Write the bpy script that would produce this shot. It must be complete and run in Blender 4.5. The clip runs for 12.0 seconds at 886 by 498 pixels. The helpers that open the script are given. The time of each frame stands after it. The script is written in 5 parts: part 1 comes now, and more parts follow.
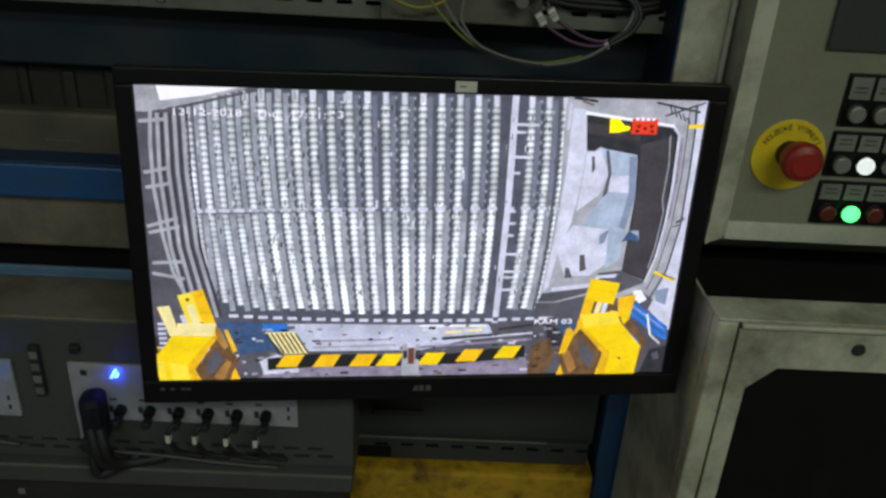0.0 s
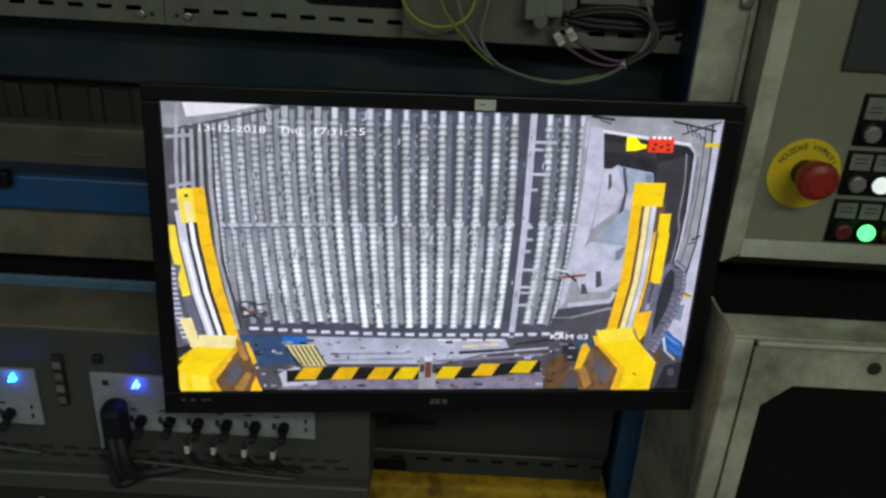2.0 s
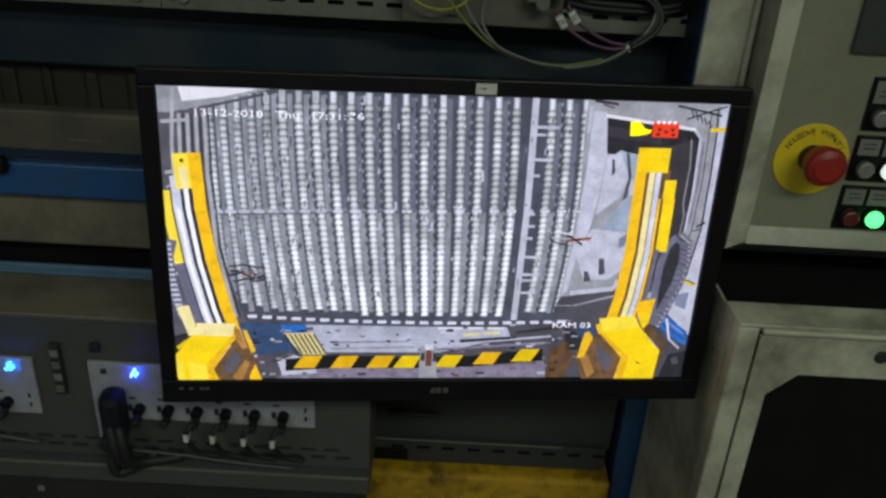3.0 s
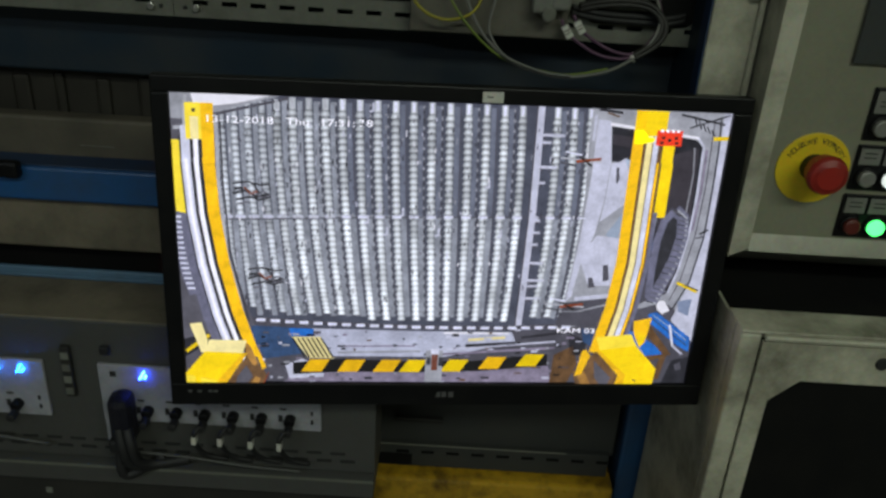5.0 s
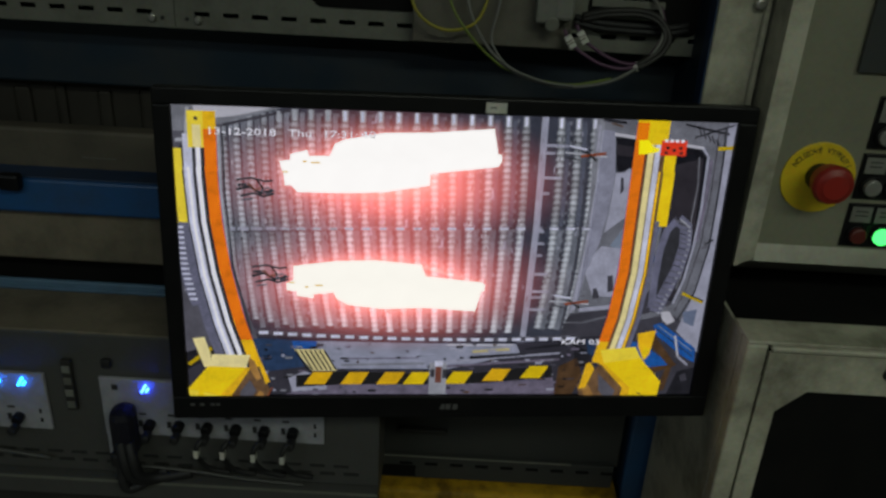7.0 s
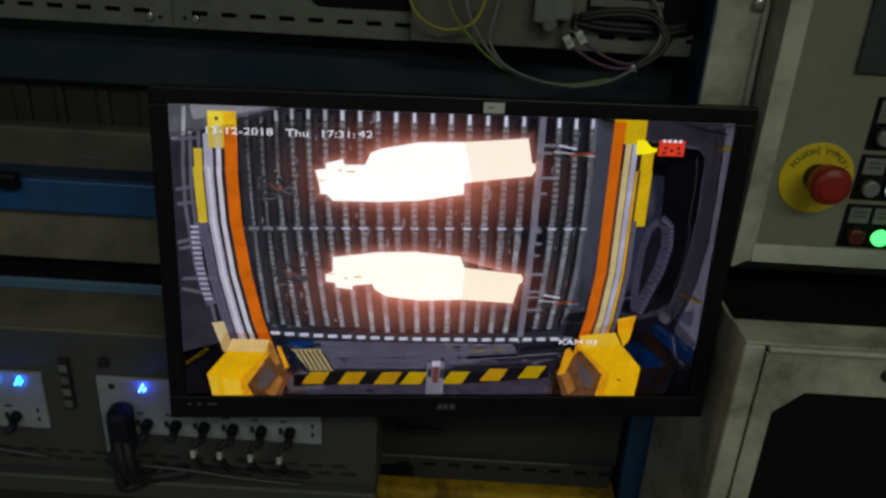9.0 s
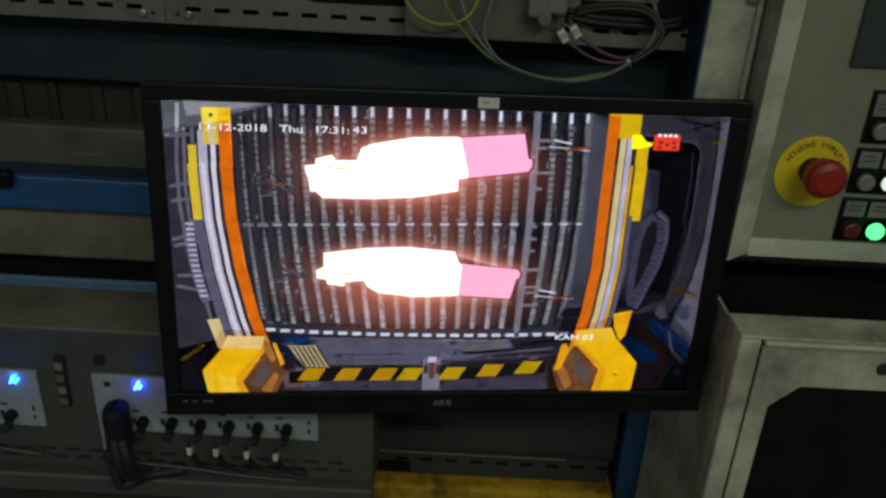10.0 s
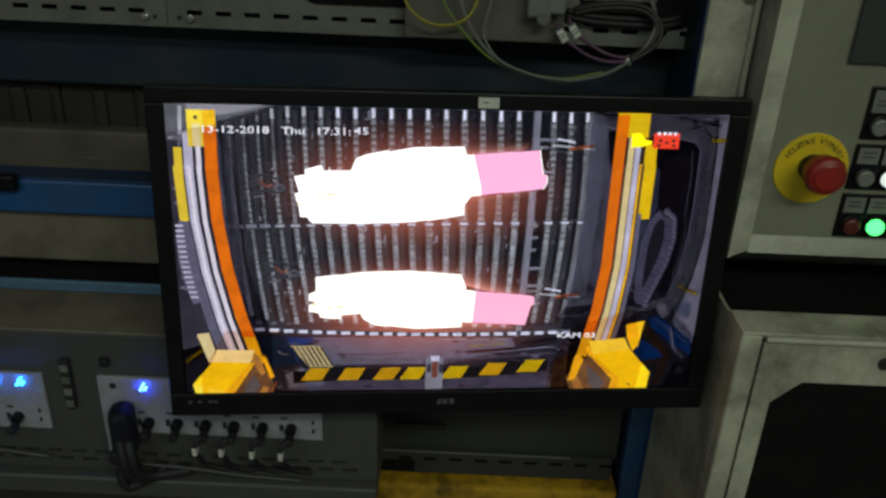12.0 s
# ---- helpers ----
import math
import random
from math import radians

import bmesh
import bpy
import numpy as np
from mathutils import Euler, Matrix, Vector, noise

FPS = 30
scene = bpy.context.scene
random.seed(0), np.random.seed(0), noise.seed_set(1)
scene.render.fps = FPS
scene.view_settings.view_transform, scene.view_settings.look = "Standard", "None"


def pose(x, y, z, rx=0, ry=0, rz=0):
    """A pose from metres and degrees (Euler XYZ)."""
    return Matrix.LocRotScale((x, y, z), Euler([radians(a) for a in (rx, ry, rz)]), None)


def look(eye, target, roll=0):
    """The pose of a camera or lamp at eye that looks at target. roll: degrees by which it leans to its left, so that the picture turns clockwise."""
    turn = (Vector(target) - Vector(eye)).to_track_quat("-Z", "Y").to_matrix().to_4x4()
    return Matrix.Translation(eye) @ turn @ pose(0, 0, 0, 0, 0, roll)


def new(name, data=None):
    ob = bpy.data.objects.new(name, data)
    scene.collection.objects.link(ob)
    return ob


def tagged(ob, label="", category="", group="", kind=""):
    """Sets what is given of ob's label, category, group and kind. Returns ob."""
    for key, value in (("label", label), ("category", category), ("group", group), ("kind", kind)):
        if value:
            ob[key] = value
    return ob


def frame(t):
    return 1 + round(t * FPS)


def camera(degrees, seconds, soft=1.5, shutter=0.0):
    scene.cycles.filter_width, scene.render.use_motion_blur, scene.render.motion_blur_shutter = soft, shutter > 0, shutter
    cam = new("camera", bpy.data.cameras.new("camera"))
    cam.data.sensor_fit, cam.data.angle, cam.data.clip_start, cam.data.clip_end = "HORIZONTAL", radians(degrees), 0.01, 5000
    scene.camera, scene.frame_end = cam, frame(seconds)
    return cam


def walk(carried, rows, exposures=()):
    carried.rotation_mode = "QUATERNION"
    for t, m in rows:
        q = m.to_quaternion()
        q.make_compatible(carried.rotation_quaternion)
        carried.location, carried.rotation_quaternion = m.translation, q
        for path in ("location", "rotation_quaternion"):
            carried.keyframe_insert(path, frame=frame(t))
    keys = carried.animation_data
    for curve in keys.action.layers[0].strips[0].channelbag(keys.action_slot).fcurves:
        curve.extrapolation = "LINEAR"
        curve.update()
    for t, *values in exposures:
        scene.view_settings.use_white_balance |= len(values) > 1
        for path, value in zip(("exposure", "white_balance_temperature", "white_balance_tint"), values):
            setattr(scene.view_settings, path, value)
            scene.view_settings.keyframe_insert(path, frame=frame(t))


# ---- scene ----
cam = camera(57.0, 12.0, soft=2.7)
PATH = [
    (0, (0.009, 0.014, 1.599), (0.06, 1.799, 0.697), 3.4),
    (0.5, (0.014, 0.01, 1.599), (0.048, 1.799, 0.706), 3.4),
    (1, (0.016, 0.002, 1.598), (0.009, 1.803, 0.729), 3.3),
    (1.5, (0.005, -0.004, 1.603), (0.017, 1.805, 0.75), 3.7),
    (2, (0.004, 0.004, 1.604), (0.021, 1.805, 0.733), 3.4),
    (2.5, (0.004, 0.012, 1.598), (0.016, 1.806, 0.716), 3.3),
    (3, (0.007, 0.014, 1.597), (0.017, 1.802, 0.702), 3.3),
    (5, (0.004, 0.002, 1.599), (0.005, 1.8, 0.723), 3.5),
    (5.5, (0.002, 0.001, 1.6), (0.001, 1.804, 0.735), 3.6),
    (6, (0.004, 0.002, 1.602), (-0.001, 1.808, 0.742), 3.0),
    (6.5, (0.004, 0.006, 1.601), (-0.005, 1.81, 0.738), 3.1),
    (7, (0.001, 0.008, 1.6), (-0.001, 1.814, 0.741), 3.2),
    (9, (0.004, 0.009, 1.6), (0.001, 1.815, 0.74), 3.3),
    (9.5, (0.006, 0.011, 1.599), (0.004, 1.816, 0.737), 3.2),
    (10, (0.006, 0.011, 1.6), (0.01, 1.812, 0.729), 3.1),
    (10.5, (0.007, 0.009, 1.598), (0.009, 1.811, 0.729), 3.0),
    (11, (0.007, 0.009, 1.599), (0.004, 1.81, 0.73), 2.7),
    (11.5, (0.008, 0.007, 1.599), (0.002, 1.808, 0.73), 2.6),
    (12, (0.007, 0.006, 1.601), (0.004, 1.807, 0.732), 2.5),
]
walk(cam, [(t, look(eye, target, roll)) for t, eye, target, roll in PATH],
     [(0, 0.0), (6.4, 0.0), (6.8, -0.38), (7.2, -0.72), (8.0, -0.74), (8.8, -0.62), (9.2, -0.40), (9.6, -0.22), (10.5, -0.1), (12, -0.06)])

# ---------------------------------------------------------------- world and lights
world = bpy.data.worlds.new("hall_air")
world.use_nodes = True
world.node_tree.nodes["Background"].inputs[0].default_value = (0.55, 0.62, 0.5, 1)
world.node_tree.nodes["Background"].inputs[1].default_value = 0.02
scene.world = world


def area_light(name, x, y, z, sx, sy, watts, colour, turn=(0, 0, 0)):
    lamp = bpy.data.lights.new(name, "AREA")
    lamp.shape, lamp.size, lamp.size_y, lamp.energy, lamp.color = "RECTANGLE", sx, sy, watts, colour
    ob = new(name, lamp)
    ob.matrix_basis = pose(x, y, z, *turn)
    return ob


# unseen overhead sources: key at the upper right, fill added at the left
area_light("unseen_hall_light", 0.8, -1.1, 2.72, 1.5, 0.3, 27, (0.90, 1.0, 0.82))
area_light("unseen_hall_light", -1.2, -1.9, 2.72, 1.5, 0.3, 20, (0.86, 0.97, 0.98))

# ---------------------------------------------------------------- materials


def lin(r, g, b):
    return tuple(((c / 255) / 12.92 if c < 10.3 else ((c / 255 + 0.055) / 1.055) ** 2.4) for c in (r, g, b)) + (1.0,)


def surface(name, colour, rough=0.5, metal=0.0, stain=0.4, stain_scale=14.0, grain=220.0, bump=0.15, dirt=(0.05, 0.045, 0.035), amount=0.55, shine=0.5):
    """Paint, metal or plastic with two scales of variation: stains and grain."""
    m = bpy.data.materials.new(name)
    m.use_nodes = True
    n, l = m.node_tree.nodes, m.node_tree.links
    b = n["Principled BSDF"]
    co = n.new("ShaderNodeTexCoord")
    big, fine = n.new("ShaderNodeTexNoise"), n.new("ShaderNodeTexNoise")
    big.inputs["Scale"].default_value, big.inputs["Detail"].default_value = stain_scale, 6
    big.inputs["Roughness"].default_value = 0.65
    fine.inputs["Scale"].default_value, fine.inputs["Detail"].default_value = grain, 3
    for t in (big, fine):
        l.new(co.outputs["Object"], t.inputs["Vector"])
    ramp = n.new("ShaderNodeValToRGB")
    ramp.color_ramp.elements[0].position, ramp.color_ramp.elements[1].position = 0.42, 0.72
    l.new(big.outputs["Fac"], ramp.inputs["Fac"])
    scale = n.new("ShaderNodeMath")
    scale.operation = "MULTIPLY"
    scale.inputs[1].default_value = stain
    l.new(ramp.outputs["Color"], scale.inputs[0])
    mix = n.new("ShaderNodeMix")
    mix.data_type = "RGBA"
    mix.inputs["A"].default_value, mix.inputs["B"].default_value = (*colour, 1), (*dirt, 1)
    l.new(scale.outputs[0], mix.inputs["Factor"])
    mix2 = n.new("ShaderNodeMix")
    mix2.data_type, mix2.blend_type = "RGBA", "MULTIPLY"
    mix2.inputs["Factor"].default_value = amount * 0.5
    l.new(mix.outputs["Result"], mix2.inputs["A"])
    l.new(fine.outputs["Color"], mix2.inputs["B"])
    l.new(mix2.outputs["Result"], b.inputs["Base Color"])
    rr = n.new("ShaderNodeMapRange")
    rr.inputs["To Min"].default_value, rr.inputs["To Max"].default_value = max(0.05, rough - 0.12), min(1, rough + 0.18)
    l.new(big.outputs["Fac"], rr.inputs["Value"])
    l.new(rr.outputs["Result"], b.inputs["Roughness"])
    b.inputs["Metallic"].default_value = metal
    b.inputs["Specular IOR Level"].default_value = shine
    bp = n.new("ShaderNodeBump")
    bp.inputs["Strength"].default_value, bp.inputs["Distance"].default_value = bump, 0.001
    l.new(fine.outputs["Fac"], bp.inputs["Height"])
    l.new(bp.outputs["Normal"], b.inputs["Normal"])
    return m


def glowing(name, rgb, strength=1.0, vary=0.25, scale=90.0, base=0.03):
    """A lit patch of a display or an indicator, with a little mottling."""
    m = bpy.data.materials.new(name)
    m.use_nodes = True
    n, l = m.node_tree.nodes, m.node_tree.links
    b = n["Principled BSDF"]
    b.inputs["Base Color"].default_value = (base, base, base, 1)
    b.inputs["Roughness"].default_value = 0.4
    b.inputs["Specular IOR Level"].default_value = 0.2
    co, tx = n.new("ShaderNodeTexCoord"), n.new("ShaderNodeTexNoise")
    tx.inputs["Scale"].default_value, tx.inputs["Detail"].default_value = scale, 5
    tx.inputs["Roughness"].default_value = 0.6
    l.new(co.outputs["Object"], tx.inputs["Vector"])
    mr = n.new("ShaderNodeMapRange")
    mr.inputs["From Min"].default_value, mr.inputs["From Max"].default_value = 0.3, 0.7
    mr.inputs["To Min"].default_value, mr.inputs["To Max"].default_value = strength * (1 - vary), strength * (1 + vary)
    l.new(tx.outputs["Fac"], mr.inputs["Value"])
    fine, fr, mul = n.new("ShaderNodeTexNoise"), n.new("ShaderNodeMapRange"), n.new("ShaderNodeMath")
    fine.inputs["Scale"].default_value, fine.inputs["Detail"].default_value = scale * 6, 2
    l.new(co.outputs["Object"], fine.inputs["Vector"])
    fr.inputs["From Min"].default_value, fr.inputs["From Max"].default_value = 0.3, 0.7
    fr.inputs["To Min"].default_value, fr.inputs["To Max"].default_value = 1 - 0.4 * vary, 1 + 0.4 * vary
    l.new(fine.outputs["Fac"], fr.inputs["Value"])
    mul.operation = "MULTIPLY"
    l.new(mr.outputs["Result"], mul.inputs[0])
    l.new(fr.outputs["Result"], mul.inputs[1])
    r_, g_, b_, a_ = lin(*rgb)
    b.inputs["Emission Color"].default_value = (r_, g_, b_ * (1.09 if name.startswith("picture") else 1.0), a_)
    l.new(mul.outputs[0], b.inputs["Emission Strength"])
    return m


def roller_glow(name, bright, dark, strength):
    """The pictured roller: bright along its middle, darker towards its edges, crossed by ribs."""
    m = bpy.data.materials.new(name)
    m.use_nodes = True
    n, l = m.node_tree.nodes, m.node_tree.links
    b = n["Principled BSDF"]
    b.inputs["Base Color"].default_value = (0.05, 0.05, 0.05, 1)
    b.inputs["Specular IOR Level"].default_value = 0.1
    uv, sep = n.new("ShaderNodeUVMap"), n.new("ShaderNodeSeparateXYZ")
    l.new(uv.outputs["UV"], sep.inputs[0])
    across = n.new("ShaderNodeValToRGB")
    e = across.color_ramp.elements
    lo, hi = lin(*dark)[:3], lin(*bright)[:3]
    e[0].position, e[0].color = 0.0, (*lo, 1)
    e[1].position, e[1].color = 1.0, (*[c * 0.8 for c in lo], 1)
    for where, share in ((0.15, 0.5), (0.38, 1.0), (0.65, 0.85), (0.88, 0.4)):
        k = across.color_ramp.elements.new(where)
        k.color = (*[a + (b - a) * share for a, b in zip(lo, hi)], 1)
    l.new(sep.outputs["X"], across.inputs["Fac"])
    # along each tooth: lit at its top, darker towards its lower rim
    rib = n.new("ShaderNodeValToRGB")
    for k, (where, value) in enumerate(((0.0, 0.28), (0.22, 0.68), (0.5, 1.12), (0.78, 0.95), (0.9, 0.4), (1.0, 0.2))):
        stop = rib.color_ramp.elements[k] if k < 2 else rib.color_ramp.elements.new(where)
        stop.position, stop.color = where, (value, value, value, 1)
    l.new(sep.outputs["Y"], rib.inputs["Fac"])
    co, tx = n.new("ShaderNodeTexCoord"), n.new("ShaderNodeTexNoise")
    tx.inputs["Scale"].default_value, tx.inputs["Detail"].default_value = 26, 5
    l.new(co.outputs["Object"], tx.inputs["Vector"])
    mr = n.new("ShaderNodeMapRange")
    mr.inputs["From Min"].default_value, mr.inputs["From Max"].default_value = 0.3, 0.7
    mr.inputs["To Min"].default_value, mr.inputs["To Max"].default_value = 0.5 * strength, 1.4 * strength
    l.new(tx.outputs["Fac"], mr.inputs["Value"])
    # the bed is lit from its near end
    place, fall = n.new("ShaderNodeSeparateXYZ"), n.new("ShaderNodeMapRange")
    l.new(co.outputs["Object"], place.inputs[0])
    l.new(place.outputs["Z"], fall.inputs["Value"])
    fall.inputs["From Min"].default_value, fall.inputs["From Max"].default_value = -0.06, 0.12
    fall.inputs["To Min"].default_value, fall.inputs["To Max"].default_value = 1.22, 0.86
    mul, lit = n.new("ShaderNodeMath"), n.new("ShaderNodeMath")
    mul.operation = lit.operation = "MULTIPLY"
    l.new(mr.outputs["Result"], lit.inputs[0])
    l.new(fall.outputs["Result"], lit.inputs[1])
    l.new(rib.outputs["Color"], mul.inputs[0])
    l.new(lit.outputs[0], mul.inputs[1])
    l.new(across.outputs["Color"], b.inputs["Emission Color"])
    l.new(mul.outputs[0], b.inputs["Emission Strength"])
    return m


def tint(name, colour):
    """A clear film that takes away part of the light passing it."""
    m = bpy.data.materials.new(name)
    m.use_nodes = True
    n, l = m.node_tree.nodes, m.node_tree.links
    n.remove(n["Principled BSDF"])
    t = n.new("ShaderNodeBsdfTransparent")
    t.inputs[0].default_value = (*colour, 1)
    l.new(t.outputs[0], n["Material Output"].inputs["Surface"])
    return m


def halo(name, rgb, strength):
    """Light spilling round the hot blanks on the display: strongest at the middle of its sheet, none at the rim."""
    m = bpy.data.materials.new(name)
    m.use_nodes = True
    n, l = m.node_tree.nodes, m.node_tree.links
    n.remove(n["Principled BSDF"])
    uv, ln = n.new("ShaderNodeUVMap"), n.new("ShaderNodeVectorMath")
    ln.operation = "LENGTH"
    l.new(uv.outputs["UV"], ln.inputs[0])
    mr = n.new("ShaderNodeMapRange")
    mr.inputs["From Min"].default_value, mr.inputs["From Max"].default_value = 1.0, 0.2
    l.new(ln.outputs["Value"], mr.inputs["Value"])
    power, gain = n.new("ShaderNodeMath"), n.new("ShaderNodeMath")
    power.operation, gain.operation = "POWER", "MULTIPLY"
    power.inputs[1].default_value, gain.inputs[1].default_value = 2.2, strength
    l.new(mr.outputs["Result"], power.inputs[0])
    l.new(power.outputs[0], gain.inputs[0])
    e, t, a = n.new("ShaderNodeEmission"), n.new("ShaderNodeBsdfTransparent"), n.new("ShaderNodeAddShader")
    e.inputs[0].default_value = lin(*rgb)
    l.new(gain.outputs[0], e.inputs[1])
    l.new(e.outputs[0], a.inputs[0])
    l.new(t.outputs[0], a.inputs[1])
    l.new(a.outputs[0], n["Material Output"].inputs["Surface"])
    return m


CABINET = surface("cabinet_paint", (0.56, 0.545, 0.43), 0.45, 0, 0.9, 11, dirt=(0.07, 0.06, 0.04))
FACE = surface("panel_paint", (0.25, 0.25, 0.18), 0.4, 0.0, 0.25, 6)
STEEL = surface("brushed_steel", (0.52, 0.51, 0.44), 0.34, 0.85, 0.4, 12)
BARE = surface("bare_worn_steel", (0.66, 0.64, 0.52), 0.4, 0.3, 0.35, 24)
GALV = surface("galvanised_sheet", (0.215, 0.22, 0.185), 0.5, 0.35, 0.45, 16)
GREY = surface("dark_grey_paint", (0.072, 0.072, 0.069), 0.5, 0, 0.35, 10)
TAN = surface("grimy_tan_paint", (0.21, 0.18, 0.13), 0.6, 0, 0.7, 13)
BLUE = surface("machine_blue_paint", (0.016, 0.098, 0.29), 0.4, 0, 0.35, 12)
POSTBLUE = surface("dull_blue_paint", (0.020, 0.075, 0.18), 0.5, 0, 0.45, 9)
FLANGEBLUE = surface("worn_light_blue_paint", (0.10, 0.19, 0.30), 0.45, 0, 0.4, 20)
# stained TAN, darkened in colour for the light blocked at the left
SHADETAN = surface("shade_darkened_tan", (0.115, 0.10, 0.075), 0.65, 0, 0.85, 9)
# brown lowered to imitate the dim recess, plus real stains
BROWN = surface("shade_darkened_brown", (0.021, 0.018, 0.013), 0.75, 0.0, 0.6, 16)
EDGEBLUE = surface("deep_blue_paint", (0.012, 0.040, 0.11), 0.5, 0, 0.5, 12)
# BLUE made darker: the shade is part of this colour
DARKBLUE = surface("shade_darkened_blue", (0.006, 0.020, 0.038), 0.5, 0, 0.5, 8)
SOOTGREY = surface("sooty_grey_paint", (0.034, 0.036, 0.034), 0.6, 0, 0.7, 12)
SOOT = surface("sooty_steel", (0.022, 0.021, 0.019), 0.7, 0.1, 0.5, 9)
BLACK = surface("black_plastic", (0.0045, 0.0045, 0.0055), 0.4, 0, 0.3, 30, dirt=(0.012, 0.011, 0.01), bump=0.08, shine=0.25)
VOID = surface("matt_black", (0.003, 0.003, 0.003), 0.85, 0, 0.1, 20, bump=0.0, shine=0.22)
RUBBER = surface("black_rubber", (0.010, 0.010, 0.012), 0.6, 0, 0.2, 30)
WHITE = surface("white_label", (0.7, 0.69, 0.62), 0.5, 0, 0.25, 40)
MODULE = surface("module_face", (0.37, 0.37, 0.41), 0.45, 0, 0.35, 30)
YELLOW = surface("sign_yellow", (0.85, 0.60, 0.02), 0.4, 0, 0.12, 25)
RED = surface("red_plastic", (0.36, 0.024, 0.016), 0.35, 0, 0.15, 30, bump=0.03)
DULLRED = surface("unlit_red_lens", (0.12, 0.02, 0.015), 0.3, 0, 0.2, 30)
GREASE = surface("greasy_yellow_paint", (0.55, 0.32, 0.02), 0.3, 0, 0.95, 26, dirt=(0.06, 0.03, 0.008), bump=0.4)
INK = surface("black_ink", (0.02, 0.02, 0.02), 0.6, 0, 0.0, 10)
GREYLENS = surface("unlit_grey_lens", (0.22, 0.22, 0.2), 0.3, 0, 0.2, 30)
LABELGREY = surface("grey_label_card", (0.20, 0.205, 0.18), 0.5, 0, 0.3, 30)
SCREENOFF = surface("switched_off_screen", (0.055, 0.06, 0.06), 0.18, 0, 0.2, 20, bump=0.0)
CHROME = surface("zinc_bolt", (0.6, 0.6, 0.55), 0.3, 0.9, 0.2, 60)
CAB_YELLOWGREEN = surface("earth_wire_green", (0.16, 0.22, 0.03), 0.5, 0, 0.2, 60)
CAB_YELLOW = surface("earth_wire_yellow", (0.34, 0.30, 0.02), 0.5, 0, 0.2, 60)
CAB_DARK = surface("dark_cable_sheath", (0.020, 0.019, 0.017), 0.55, 0, 0.2, 60)
CAB_GREY = surface("grey_cable", (0.17, 0.17, 0.155), 0.5, 0, 0.2, 60)
CAB_PURPLE = surface("purple_cable", (0.10, 0.04, 0.09), 0.5, 0, 0.2, 60)
FLOOR = surface("oily_concrete", (0.16, 0.155, 0.14), 0.6, 0, 0.6, 2.5, 90)
PLASTER = surface("hall_wall_paint", (0.30, 0.31, 0.27), 0.7, 0, 0.4, 2.0, 60)
GREEN_ON = glowing("green_lamp_lens", (80, 255, 120), 2.6, 0.05)
WHITE_ON = glowing("white_lamp_lens", (235, 245, 240), 1.0, 0.1)
BLUE_ON = glowing("blue_indicator", (38, 78, 255), 42.0, 0.1)
CYAN_ON = glowing("cyan_indicator", (26, 120, 255), 32.0, 0.1)

# ---------------------------------------------------------------- building blocks


def mesh_object(name, bm, mats, parent=None, label=""):
    me = bpy.data.meshes.new(name)
    bm.normal_update()
    bm.to_mesh(me)
    bm.free()
    for mat in mats if isinstance(mats, (list, tuple)) else (mats,):
        me.materials.append(mat)
    ob = new(name, me)
    ob.parent = parent
    if label:
        ob["label"] = label
    return ob


def part(name, bm, material, parent, label=""):
    return mesh_object(name, bm, material, parent, label)


def thing(name, x, y, z, label, category, group="", kind=""):
    ob = new(name)
    ob.empty_display_size = 0.05
    ob.matrix_basis = pose(x, y, z)
    return tagged(ob, label, category, group, kind)


def bevelled(bm, verts, r, segments=2):
    edges = list({e for v in verts for e in v.link_edges})
    bmesh.ops.bevel(bm, geom=edges, offset=r, segments=segments, affect="EDGES", profile=0.5)


def block(x0, x1, y0, y1, z0, z1, r=0.0, bm=None, origin=(0, 0, 0)):
    bm = bm or bmesh.new()
    made = bmesh.ops.create_cube(bm, size=1)["verts"]
    for v in made:
        v.co = Vector((x0 + (v.co.x + 0.5) * (x1 - x0), y0 + (v.co.y + 0.5) * (y1 - y0), z0 + (v.co.z + 0.5) * (z1 - z0))) - Vector(origin)
    if r:
        bevelled(bm, made, r)
    return bm


def prism(points, y0, y1, bm=None, r=0.0):
    """A plate with the outline of points (x, z), from y0 back to y1."""
    bm = bm or bmesh.new()
    front = [bm.verts.new((x, y0, z)) for x, z in points]
    back = [bm.verts.new((x, y1, z)) for x, z in points]
    bm.faces.new(front)
    bm.faces.new(back[::-1])
    k = len(points)
    for i in range(k):
        bm.faces.new((front[i], back[i], back[(i + 1) % k], front[(i + 1) % k]))
    bmesh.ops.recalc_face_normals(bm, faces=bm.faces)
    if r:
        bevelled(bm, front, r, 1)
    return bm


def disc(x, z, y0, y1, radius, bm=None, sides=32, r=0.0, radius2=None):
    """A round knob or plate facing the viewer."""
    bm = bm or bmesh.new()
    made = bmesh.ops.create_cone(bm, cap_ends=True, segments=sides, radius1=radius if radius2 is None else radius2, radius2=radius, depth=abs(y1 - y0))["verts"]
    bmesh.ops.rotate(bm, verts=made, cent=(0, 0, 0), matrix=Matrix.Rotation(radians(90), 3, "X"))
    bmesh.ops.translate(bm, verts=made, vec=(x, (y0 + y1) / 2, z))
    if r:
        bevelled(bm, [v for v in made if v.co.y < (y0 + y1) / 2], r)
    return bm


